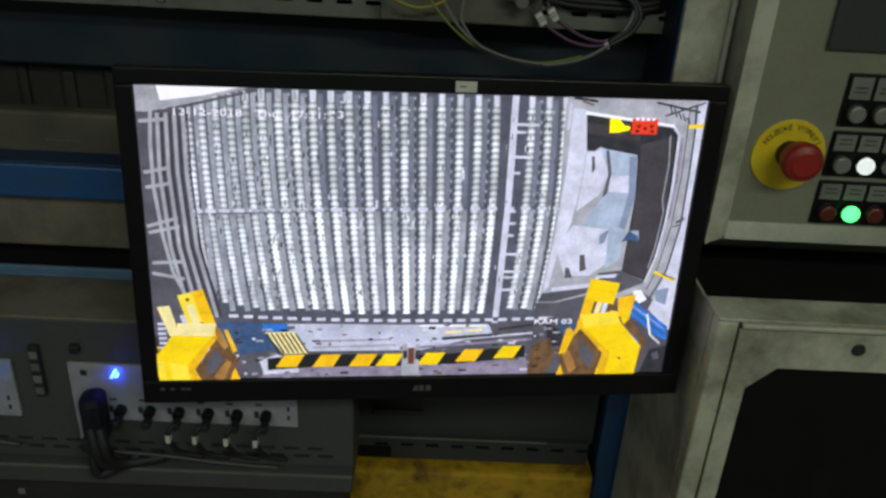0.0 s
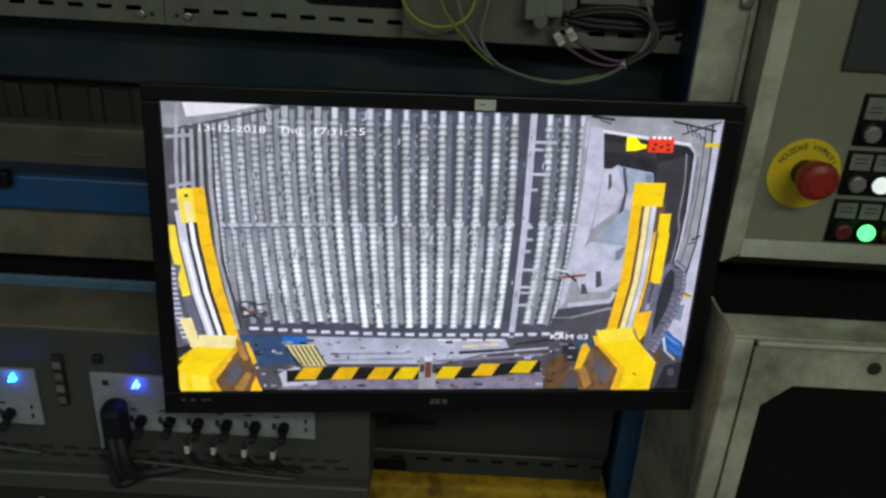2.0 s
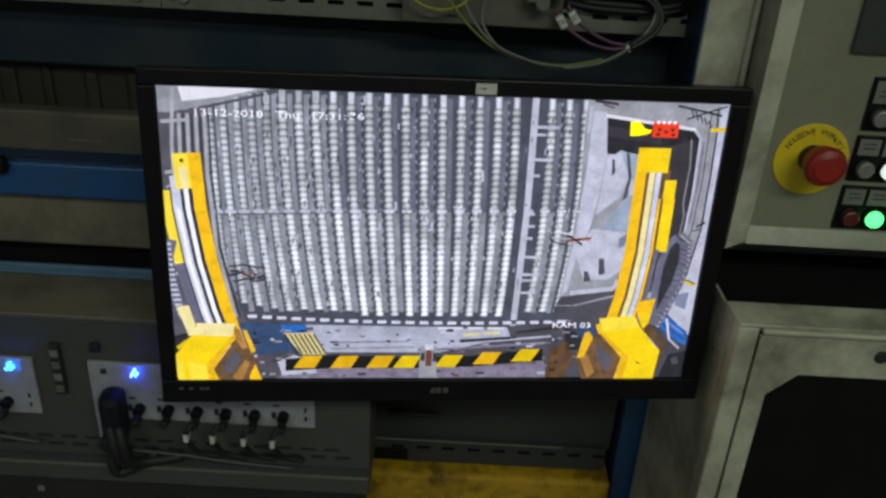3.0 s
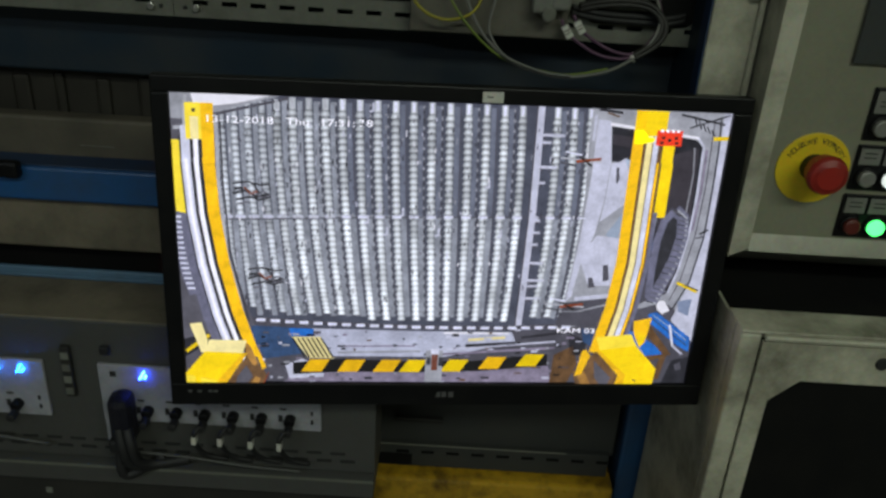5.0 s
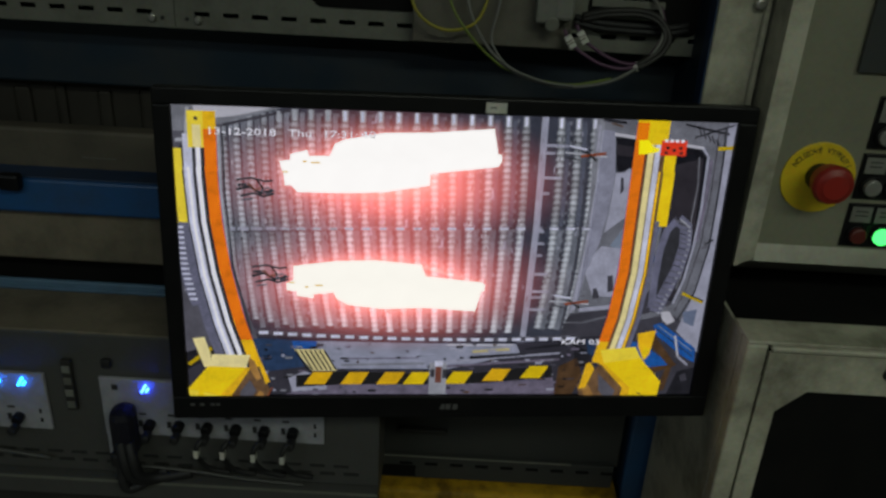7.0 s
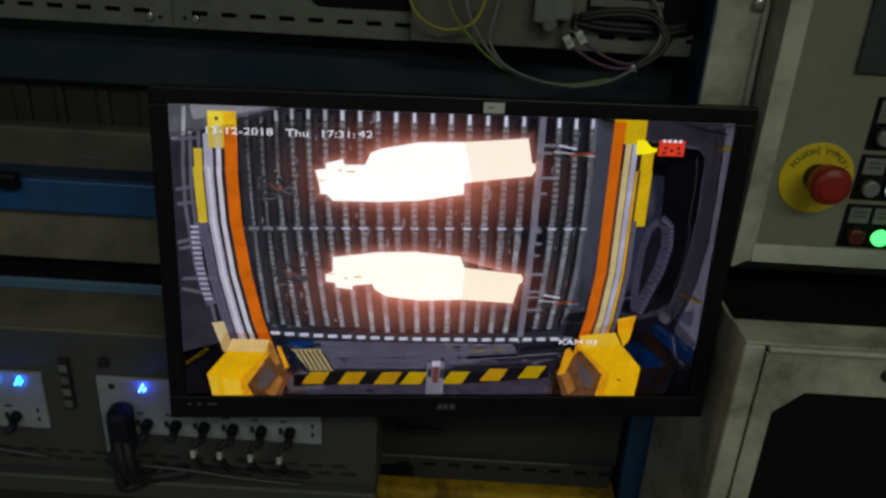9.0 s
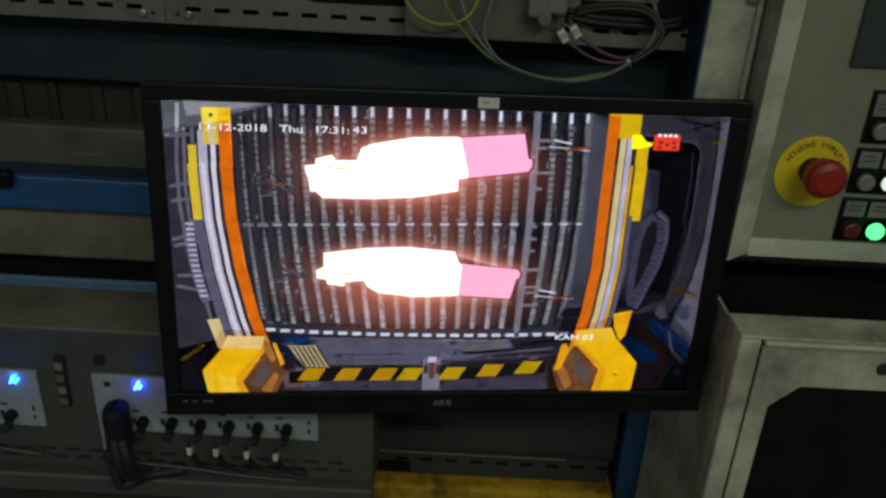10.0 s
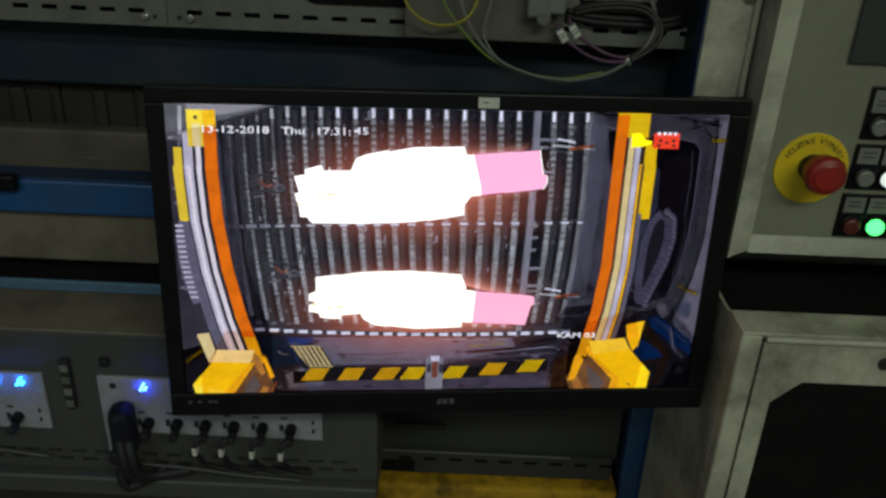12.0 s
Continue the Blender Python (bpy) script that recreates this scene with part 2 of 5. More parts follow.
def tube(points, radius, sides=8, bm=None):
    """A cable through the given places, smoothed."""
    bm = bm or bmesh.new()
    p = [Vector(q) for q in points]
    path = []
    for i in range(len(p) - 1):
        a, b, c, d = p[max(i - 1, 0)], p[i], p[i + 1], p[min(i + 2, len(p) - 1)]
        for s in range(6):
            t = s / 6
            path.append(0.5 * ((2 * b) + (c - a) * t + (2 * a - 5 * b + 4 * c - d) * t * t + (3 * b - a - 3 * c + d) * t ** 3))
    path.append(p[-1])
    rings = []
    for i, q in enumerate(path):
        way = (path[min(i + 1, len(path) - 1)] - path[max(i - 1, 0)]).normalized()
        side = way.cross(Vector((0.1, 1, 0.05))).normalized()
        up = side.cross(way)
        rings.append([bm.verts.new(q + radius * (side * math.cos(a) + up * math.sin(a))) for a in (2 * math.pi * k / sides for k in range(sides))])
    for r0, r1 in zip(rings, rings[1:]):
        for k in range(sides):
            bm.faces.new((r0[k], r0[(k + 1) % sides], r1[(k + 1) % sides], r1[k])).smooth = True
    bm.faces.new(rings[0][::-1])
    bm.faces.new(rings[-1])
    return bm


def lettering(name, body, size, material, parent, m, label="", thick=0.0002, wide=1.0):
    cu = bpy.data.curves.new(name, "FONT")
    cu.body, cu.size, cu.extrude, cu.resolution_u = body, size, thick, 2
    cu.align_x, cu.align_y = "CENTER", "CENTER"
    tmp = new(name, cu)
    me = bpy.data.meshes.new_from_object(tmp.evaluated_get(bpy.context.evaluated_depsgraph_get()))
    bpy.data.objects.remove(tmp)
    bpy.data.curves.remove(cu)
    me.transform(Matrix.Diagonal((wide, 1, 1, 1)))
    me.materials.clear()
    me.materials.append(material)
    ob = new(name, me)
    ob.parent = parent
    ob.matrix_basis = m
    if label:
        ob["label"] = label
    return ob


# ---------------------------------------------------------------- the hall
def hall():
    f = part("floor", block(-3, 3, -3, 1.9, -0.1, 0), FLOOR, None)
    tagged(f, "grey oily concrete floor of the hall", "floor", kind="structure")
    c = part("ceiling", block(-3, 3, -3, 1.9, 2.8, 2.9), PLASTER, None)
    tagged(c, "plain dull grey hall ceiling", "ceiling", kind="structure")
    for name, b in (("wall_north", (-3, 3, 1.9, 2.0)), ("wall_south", (-3, 3, -3.1, -3)), ("wall_west", (-3.1, -3, -3, 1.9)), ("wall_east", (3, 3.1, -3, 1.9))):
        w = part(name, block(*b, 0, 2.8), PLASTER, None)
        tagged(w, "plain dull painted hall wall", "wall", kind="structure")


# ---------------------------------------------------------------- machine behind the monitor
def machine_frame():
    m = thing("machine_frame", 0, 0.9, 0, "blue and grimy tan steel frame of a heavy machine", "machine frame")

    def add(name, b, mat, r=0.002, label=""):
        part(name, block(*b, r=r, origin=(0, 0.9, 0)), mat, m, label)
    add("foot", (-1.5, 0.26, 0.95, 1.4, 0.0, 0.76), SOOT, 0.004)
    add("back_plate", (-1.5, 0.27, 1.36, 1.4, 0.76, 2.2), SOOT)
    add("lower_flange", (-1.5, -0.1, 0.863, 0.869, 1.1066, 1.1222), FLANGEBLUE, 0.002, "worn light blue flange")
    add("flange_ridge", (-1.5, -0.1, 0.8605, 0.8628, 1.1105, 1.1135), FLANGEBLUE, 0.001)
    # added black sheet: the shaded gap is painted, not left to the light
    add("gap_shade_sheet", (-1.5, 0.2, 0.905, 0.915, 1.09, 1.21), VOID, 0.0, "black sheet standing in for the shade behind the flange")
    add("tan_plate", (-1.5, 0.2, 0.875, 0.9, 1.144, 1.2113), TAN, 0.003, "grimy tan plate")
    add("blue_beam", (-1.5, 0.2, 0.86, 0.899, 1.2116, 1.2525), BLUE, 0.003, "blue painted beam")
    add("beam_top", (-1.5, 0.2, 0.864, 0.899, 1.2526, 1.2545), EDGEBLUE, 0.001, "worn dull blue upper face")
    add("inner_ledge", (-1.5, 0.2, 0.9, 0.925, 1.2116, 1.300), SHADETAN, 0.004, "grimy tan plate darkened for shade")
    add("inner_plate", (-1.5, 0.26, 0.955, 0.975, 1.25, 1.345), BROWN, 0.003, "stained brown plate, its shade in the dark colour")
    add("edge_strip", (-0.425, -0.385, 0.8985, 0.8998, 1.267, 1.2682), GALV, 0.0003, "bare scratched strip")
    add("upper_plate", (-1.5, 0.265, 0.93, 0.95, 1.346, 1.5), DARKBLUE, 0.003, "blue plate with its shade put into the colour")
    add("side_post", (-1.5, -1.3, 0.95, 1.36, 0.76, 2.2), BLUE, 0.004)
    for k in range(9):
        x = -0.62 + 0.05 * k
        add("rib", (x, x + 0.012 + 0.004 * (k % 3), 0.9505, 0.9545, 1.285, 1.334 + 0.004 * (k % 2)), BROWN, 0.004)
    bolt = block(-0.5, -0.475, 0.845, 0.859, 1.242, 1.262, 0.004, origin=(0, 0.9, 0))
    part("clamp", bolt, BLACK, m)
    add("cross_member", (-0.3, 0.27, 0.945, 0.99, 0.82, 0.98), SOOTGREY, 0.003)
    add("slotted_strip", (-0.3, 0.262, 0.935, 0.944, 0.790, 0.8285), SOOTGREY, 0.001)
    add("strip_lip", (-0.3, 0.2, 0.9325, 0.9349, 0.8286, 0.8305), GALV, 0.0006, "paler upper edge of the strip")
    # slots and recess are flat black plates that imitate inner shade
    for k in range(9):
        x = -0.045 + 0.0362 * k
        add("strip_slot", (x, x + 0.018, 0.9335, 0.9348, 0.8145, 0.8185), VOID, 0)
    add("recess", (-0.07, -0.022, 0.9336, 0.9348, 0.793, 0.812), VOID, 0, "black plate standing in for a recess")
    add("cable_stub", (-0.05, 0.02, 0.936, 0.9445, 0.868, 0.874), SOOT, 0.002)
    part("greasy_beam", block(-0.3, 0.272, 0.915, 1.2, 0.60, 0.7845, 0.006, origin=(0, 0.9, 0)), GREASE, m, "greasy yellow painted beam")
    return m


def blue_post():
    p = thing("blue_post", 0.32, 1.0, 0, "upright blue painted steel post", "post")
    part("shaft", block(0.282, 0.36, 0.95, 1.03, 0.012, 2.2, 0.004, origin=(0.32, 1.0, 0)), POSTBLUE, p)
    part("base_plate", block(0.26, 0.38, 0.93, 1.05, 0, 0.012, 0.002, origin=(0.32, 1.0, 0)), POSTBLUE, p)


def cable_rail():
    """The slotted sheet rail over the monitor."""
    r = thing("slotted_rail", -0.1, 0.88, 1.426, "galvanised slotted sheet rail with bolts", "cable rail")
    o = (-0.1, 0.88, 1.426)

    def strip(x0, x1, nm):
        # sheet with a row of real slots near its lower edge
        bm = bmesh.new()
        zs = (1.426, 1.439, 1.444, 1.62)
        xs = [x0]
        x = math.ceil((x0 + 0.006) / 0.0305) * 0.0305
        while x + 0.017 < x1:
            xs += [x, x + 0.0165]
            x += 0.0305
        xs.append(x1)
        holes = set(range(1, len(xs) - 1, 2))
        for y in (0.88, 0.8815):
            grid = [[bm.verts.new((a - o[0], y - o[1], z - o[2])) for a in xs] for z in zs]
            for j in range(3):
                for i in range(len(xs) - 1):
                    if j == 1 and i in holes:
                        continue
                    bm.faces.new((grid[j][i], grid[j][i + 1], grid[j + 1][i + 1], grid[j + 1][i]))
        part(nm, bm, GALV, r)
    strip(-1.5, -0.2955, "sheet")
    strip(-0.2945, 0.2665, "sheet")
    part("lower_lip", block(-1.5, 0.2665, 0.8816, 0.93, 1.4262, 1.4277, origin=o), GALV, r)
    for x in (-0.318, -0.27):
        bm = disc(x - o[0], 1.436 - o[2], -0.005, 0.0, 0.0042, sides=12, r=0.0012)
        part("bolt", bm, CHROME, r)
    for x in (-0.308, -0.282, 0.259):
        part("bolt_hole", disc(x - o[0], 1.436 - o[2], -0.0012, 0.0, 0.0022, sides=10), INK, r)
    for x0, x1 in ((-0.15, -0.02), (0.136, 0.252)):
        pts = []
        z0, z1, rad = 1.4565 if x0 < 0 else 1.446, 1.50, 0.012
        for cx, cz, a0 in ((x1 - rad, z1 - rad, 0), (x0 + rad, z1 - rad, 90), (x0 + rad, z0 + rad, 180), (x1 - rad, z0 + rad, 270)):
            for k in range(5):
                a = radians(a0 + 22.5 * k)
                pts.append((cx + rad * math.cos(a) - o[0], cz + rad * math.sin(a) - o[2]))
        # black plate on the uncut sheet; the opening's inner dark is its colour
        part("opening_shade_plate", prism(pts, -0.0022, -0.0006), VOID, r)
    part("cross_bar", block(0.139, 0.203, 0.8762, 0.8776, 1.4605, 1.4665, 0.0005, origin=o), GALV, r, "bare grey bar")
    part("cross_bar", block(0.139, 0.214, 0.8762, 0.8776, 1.4725, 1.480, 0.0005, origin=o), GALV, r, "bare grey bar")
    return r


def junction_plate():
    p = thing("mounting_plate", 0.03, 0.86, 1.43, "grey sheet plate fixed on the slotted rail", "plate")
    part("sheet", block(-0.044, 0.118, 0.86, 0.879, 1.43, 1.62, 0.0015, origin=(0.03, 0.86, 1.43)), surface("dull_brown_sheet", (0.15, 0.14, 0.112), 0.55, 0.2, 0.5, 18), p)
    for x, z in ((0.09, 1.462), (0.108, 1.466)):
        part("plug", block(x - 0.011, x + 0.009, 0.84, 0.8598, z - 0.004, z + 0.05, 0.003, origin=(0.03, 0.86, 1.43)), LABELGREY, p)
    part("plug_ring", disc(0.096 - 0.03, 1.458 - 1.43, -0.022, -0.002, 0.0075, sides=16, r=0.0015), GALV, p)


def cable(name, label, pts, radius, mat):
    o = Vector(pts[0])
    ob = thing(name, *o, label, "cable", "cables over the monitor")
    part("sheath", tube([Vector(q) - o for q in pts], radius), mat, ob)
    return ob


def cables():
    cable("yellow_wire", "thin yellow earth wire looping down in front of the plate", [(-0.046, 0.859, 1.50), (-0.043, 0.846, 1.47), (-0.027, 0.84, 1.453), (-0.004, 0.84, 1.447), (0.019, 0.84, 1.455), (0.03, 0.85, 1.475), (0.032, 0.859, 1.50)], 0.0016, CAB_YELLOW)
    cable("green_wire", "yellow-green earth wire hanging in a long loop", [(-0.008, 0.859, 1.50), (-0.005, 0.845, 1.472), (0.013, 0.838, 1.446), (0.038, 0.838, 1.422), (0.06, 0.84, 1.409), (0.09, 0.842, 1.401), (0.125, 0.842, 1.3985), (0.162, 0.842, 1.407)], 0.0014, CAB_YELLOWGREEN)
    cable("grey_cable", "grey cable hanging in a wide loop under the rail", [(0.010, 0.859, 1.52), (0.012, 0.845, 1.473), (0.031, 0.838, 1.436), (0.06, 0.838, 1.4105), (0.093, 0.838, 1.3995), (0.122, 0.838, 1.397), (0.162, 0.838, 1.4055), (0.194, 0.842, 1.426), (0.210, 0.85, 1.452), (0.206, 0.865, 1.476), (0.195, 0.879, 1.488)], 0.0018, CAB_GREY)
    cable("thin_grey_cable", "thin grey cable joining the hanging loop", [(0.046, 0.859, 1.50), (0.043, 0.85, 1.473), (0.037, 0.843, 1.442), (0.046, 0.838, 1.424), (0.0605, 0.8345, 1.4125), (0.094, 0.8345, 1.4015), (0.123, 0.8345, 1.399)], 0.0015, CAB_GREY)
    for dz, dx in ((0, 0), (0.005, 0.012)):
        cable("purple_cable", "purple cable with a white marker tag", [(0.110 + dx, 0.851, 1.452 + dz), (0.117 + dx, 0.848, 1.441 + dz), (0.128 + dx, 0.845, 1.432 + dz), (0.150 + dx, 0.842, 1.421 + dz), (0.175 + dx * 0.6, 0.842, 1.418 + dz), (0.197, 0.846, 1.427 + dz * 0.4), (0.2115, 0.854, 1.452 + dz * 0.4), (0.209, 0.872, 1.476)], 0.0018, CAB_PURPLE)
        t = thing("marker_tag", 0.117 + dx, 0.8452, 1.441 + dz, "small white cable marker tag", "tag", "cable tags")
        body = part("tag", block(-0.0038, 0.0038, -0.0022, 0.0052, -0.0066, 0.0066, 0.001), WHITE, t)
        body.matrix_basis = pose(0, 0, 0, 0, -34, 0)
        for k in (-0.001, 0.002):
            bar = part("mark", block(-0.003, 0.003, -0.0026, -0.0023, k - 0.0004, k + 0.0004), INK, t)
            bar.matrix_basis = pose(0, 0, 0, 0, -34, 0)
    for k in range(2):
        z = 1.450 + 0.0055 * k
        cable("black_cable", "thick black cable lying in the rail opening", [(0.1225, 0.8745, z + 0.006), (0.15, 0.870, z + 0.002), (0.19, 0.868, z + 0.001), (0.222, 0.869, z + 0.001), (0.240, 0.8745, z + 0.004)], 0.0032, RUBBER)
    for k in range(4):
        e, f = 0.0042 * (k % 2), 0.004 * (k // 2)
        cable("dark_cable", "dark grey cable bending out of the rail opening into the tie", [(0.13, 0.874 - f, 1.4635 - e), (0.155, 0.868 - f, 1.4705 - e), (0.185, 0.866 - f, 1.4725 - e), (0.204, 0.86 - f, 1.468 - e), (0.2165 - e, 0.853 - f, 1.451), (0.210 - e, 0.849 - f, 1.434 + e * 0.5), (0.1885 - e * 0.5, 0.845 - f, 1.4195 + e * 0.6)], 0.0027, CAB_DARK)
    tie = thing("cable_tie", 0.187, 0.842, 1.42, "white tie holding the hanging cables together", "cable tie")
    ring = part("band", disc(0, 0, -0.002, 0.002, 0.0052, sides=12), WHITE, tie)
    ring.matrix_basis = pose(0, 0.002, 0, 0, 50, 60)


def beige_column():
    c = thing("column_cladding", 0.28, 0.83, 1.1835, "beige painted sheet cladding of a column", "cladding")
    o = (0.28, 0.83, 1.1835)
    part("sheet", block(0.252, 0.2975, 0.822, 0.945, 1.1835, 2.2, 0.002, origin=o), CABINET, c)
    # rear of the side takes the blue with painted shade, front strip stays bluer
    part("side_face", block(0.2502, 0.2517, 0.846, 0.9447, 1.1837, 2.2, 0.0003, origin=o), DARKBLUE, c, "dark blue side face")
    part("side_edge", block(0.2502, 0.2517, 0.824, 0.8457, 1.1837, 2.2, 0.0003, origin=o), EDGEBLUE, c, "blue front strip of the side face")
    part("edge_fold", block(0.2945, 0.3005, 0.816, 0.8218, 1.184, 2.2, 0.002, origin=o), CABINET, c)
    part("bolt", disc(0.2895 - o[0], 1.492 - o[2], 0.813 - o[1], 0.8218 - o[1], 0.0058, sides=14, r=0.002), CHROME, c)
    part("bolt", disc(0.2895 - o[0], 1.75 - o[2], 0.813 - o[1], 0.8218 - o[1], 0.0058, sides=14, r=0.002), CHROME, c)


# ---------------------------------------------------------------- control panel
def control_panel():
    p = thing("control_panel", 0.55, 0.85, 1.22, "beige control panel with a steel rim, buttons and an emergency stop", "control panel")
    o = Vector((0.55, 0.85, 1.22))

    def add(name, b, mat, r=0.0015, label=""):
        return part(name, block(*b, r=r, origin=o), mat, p, label)
    add("body", (0.305, 0.85, 0.81, 0.99, 1.222, 1.86), CABINET, 0.003)
    # rim: sloping steel strips round the face
    left = bmesh.new()
    v = [left.verts.new(Vector(q) - o) for q in ((0.303, 0.82, 1.22), (0.303, 0.776, 1.234), (0.3215, 0.7735, 1.245), (0.3245, 0.7805, 1.262), (0.303, 0.82, 1.86), (0.303, 0.776, 1.86), (0.3215, 0.7735, 1.86), (0.3245, 0.7805, 1.86))]
    for a in ((0, 1, 5, 4), (1, 2, 6, 5), (2, 3, 7, 6)):
        left.faces.new([v[i] for i in a])
    part("side_rim", left, CABINET, p, "beige painted folded rim")
    low = bmesh.new()
    v = [low.verts.new(Vector(q) - o) for q in ((0.303, 0.82, 1.219), (0.303, 0.806, 1.219), (0.3215, 0.7735, 1.2425), (0.3245, 0.7805, 1.261), (0.86, 0.82, 1.219), (0.86, 0.806, 1.219), (0.86, 0.7735, 1.2425), (0.86, 0.7805, 1.261))]
    for a in ((0, 1, 5, 4), (1, 2, 6, 5), (2, 3, 7, 6)):
        low.faces.new([v[i] for i in a])
    part("lower_rim", low, STEEL, p, "worn bare steel lower rim")
    add("face", (0.3225, 0.845, 0.7795, 0.8095, 1.2605, 1.855), FACE, 0.0)
    add("display", (0.377, 0.60, 0.774, 0.7793, 1.441, 1.60), SCREENOFF, 0.0015, "dark switched-off display")
    # button rows
    rows = ((1.2635, 1.311), (1.3155, 1.363), (1.3675, 1.42))
    for j, (z0, z1) in enumerate(rows):
        x0 = 0.4055 + (0.0 if j == 0 else 0.0005 * j)
        add("button_plate", (x0, 0.56, 0.7765, 0.7793, z0, z1), BLACK, 0.0012, "black button plate")
        for k in range(5):
            x = x0 + 0.0035 + 0.0245 * k
            card = add("name_card", (x, x + 0.0205, 0.7755, 0.7764, z0 + 0.0275, z1 - 0.0035), LABELGREY, 0.0)
            for q in range(2):
                add("writing_bar", (x + 0.004, x + 0.0165, 0.7752, 0.7754, z0 + 0.034 + 0.0045 * q, z0 + 0.0352 + 0.0045 * q), INK, 0.0)
            cx, cz = x + 0.01025, z0 + 0.014
            mat, lab = GREYLENS, "unlit grey push button"
            if j == 0:
                mat, lab = (GREEN_ON, "lit green push button") if k == 1 else (DULLRED, "unlit red push button")
            if j == 1 and k == 1:
                mat, lab = WHITE_ON, "lit white push button"
            part("button_ring", disc(cx - o.x, cz - o.z, 0.773 - o.y, 0.7764 - o.y, 0.0108, sides=24, r=0.001), BLACK, p)
            part("push_button", disc(cx - o.x, cz - o.z, 0.768 - o.y, 0.7729 - o.y, 0.0085, sides=24, r=0.002), mat, p, lab)
    return p


def emergency_stop():
    e = thing("emergency_stop", 0.3672, 0.7795, 1.335, "red mushroom emergency stop on a yellow lettered disc", "emergency stop")
    part("disc", disc(0, 0, -0.0022, -0.0002, 0.0365, sides=48, r=0.0006), YELLOW, e, "yellow warning disc")
    part("collar", disc(0, 0.002, -0.022, -0.0024, 0.0135, sides=24), BLACK, e)
    part("mushroom", disc(0, 0.005, -0.043, -0.022, 0.0198, sides=36, r=0.008, radius2=0.017), RED, e, "red mushroom knob")
    word = "NOUZOVÉ VYPNUTÍ"
    for i, ch in enumerate(word):
        if ch == " ":
            continue
        a = radians(62 - i * 124 / (len(word) - 1))
        lettering("letter", ch, 0.0078, INK, e, pose(-0.0285 * math.sin(a), -0.0024, 0.0285 * math.cos(a), 90, math.degrees(-a), 0))


# ---------------------------------------------------------------- lower cabinet
def lower_cabinet():
    c = thing("steel_cabinet", 0.6, 0.8, 0, "beige sheet steel cabinet with a black window", "cabinet")
    o = Vector((0.6, 0.8, 0))
    X0, X1, Y0, Y1, Z1 = 0.305, 0.95, 0.70, 0.925, 1.19

    def add(name, b, mat, r=0.0015, label=""):
        return part(name, block(*b, r=r, origin=o), mat, c, label)
    add("side_wall", (X0, X0 + 0.003, Y0 + 0.0202, Y1, 0, Z1 - 0.004), CABINET, 0.0)
    add("far_side_wall", (X1 - 0.003, X1, Y0 + 0.004, Y1, 0, Z1 - 0.004), CABINET, 0.0)
    add("back_wall", (X0 + 0.004, X1 - 0.004, Y1 - 0.003, Y1, 0, Z1 - 0.004), CABINET, 0.0)
    add("top", (X0, X1, Y0, 0.745, Z1 - 0.0035, Z1), CABINET, 0.0012)
    # made-up black block in place of the shadow under the control panel
    add("rear_shade_block", (X0 + 0.004, X1 - 0.004, 0.7455, Y1 - 0.004, 1.12, 1.183), VOID, 0.002, "added black block standing in for shade behind the top edge")
    add("front_stile", (X0, X0 + 0.0215, Y0, Y0 + 0.02, 0, Z1 - 0.004), CABINET, 0.003)
    add("top_fold", (X0 + 0.0235, X1, Y0 - 0.004, Y0 + 0.014, Z1 - 0.0095, Z1 - 0.0037), BARE, 0.002, "bare worn steel fold")
    # door with a window of one chamfered corner
    wx, wz = 0.3465, 1.136
    outer = [(0.3270, 0.12), (0.94, 0.12), (0.94, Z1 - 0.0105), (0.3270, Z1 - 0.0105)]
    bm = bmesh.new()
    inner = [(wx, 0.55), (0.90, 0.55), (0.90, wz), (wx + 0.0275, wz), (wx, wz - 0.026)]
    for y in (Y0 - 0.003, Y0 + 0.001):
        a = [bm.verts.new((x - o.x, y - o.y, z)) for x, z in outer]
        b = [bm.verts.new((x - o.x, y - o.y, z)) for x, z in inner]
        bm.faces.new((a[0], a[1], b[1], b[0]))
        bm.faces.new((a[1], a[2], b[2], b[1]))
        bm.faces.new((a[2], a[3], b[3], b[2]))
        bm.faces.new((a[3], a[0], b[0], b[4]))
        bm.faces.new((a[3], b[4], b[3]))
        if y < Y0:
            first = (a, b)
    for f0, f1 in ((first[0], a), (first[1], b)):
        for i in range(len(f0)):
            bm.faces.new((f0[i], f0[(i + 1) % len(f0)], f1[(i + 1) % len(f0)], f1[i]))
    bmesh.ops.recalc_face_normals(bm, faces=bm.faces)
    door = part("door", bm, CABINET, c, "beige sheet door with grime round its edge")
    add("window", (wx - 0.006, 0.906, Y0 + 0.0014, Y0 + 0.004, 0.544, wz + 0.006), VOID, 0.0, "black opaque window")
    part("lock", disc(0.45 - o.x, 1.1625, Y0 - 0.0055 - o.y, Y0 - 0.0031 - o.y, 0.0068, sides=20, r=0.001), INK, door, "black round lock")
    add("plinth", (0.3285, 0.94, Y0 + 0.01, Y0 + 0.02, 0, 0.118), GREY)


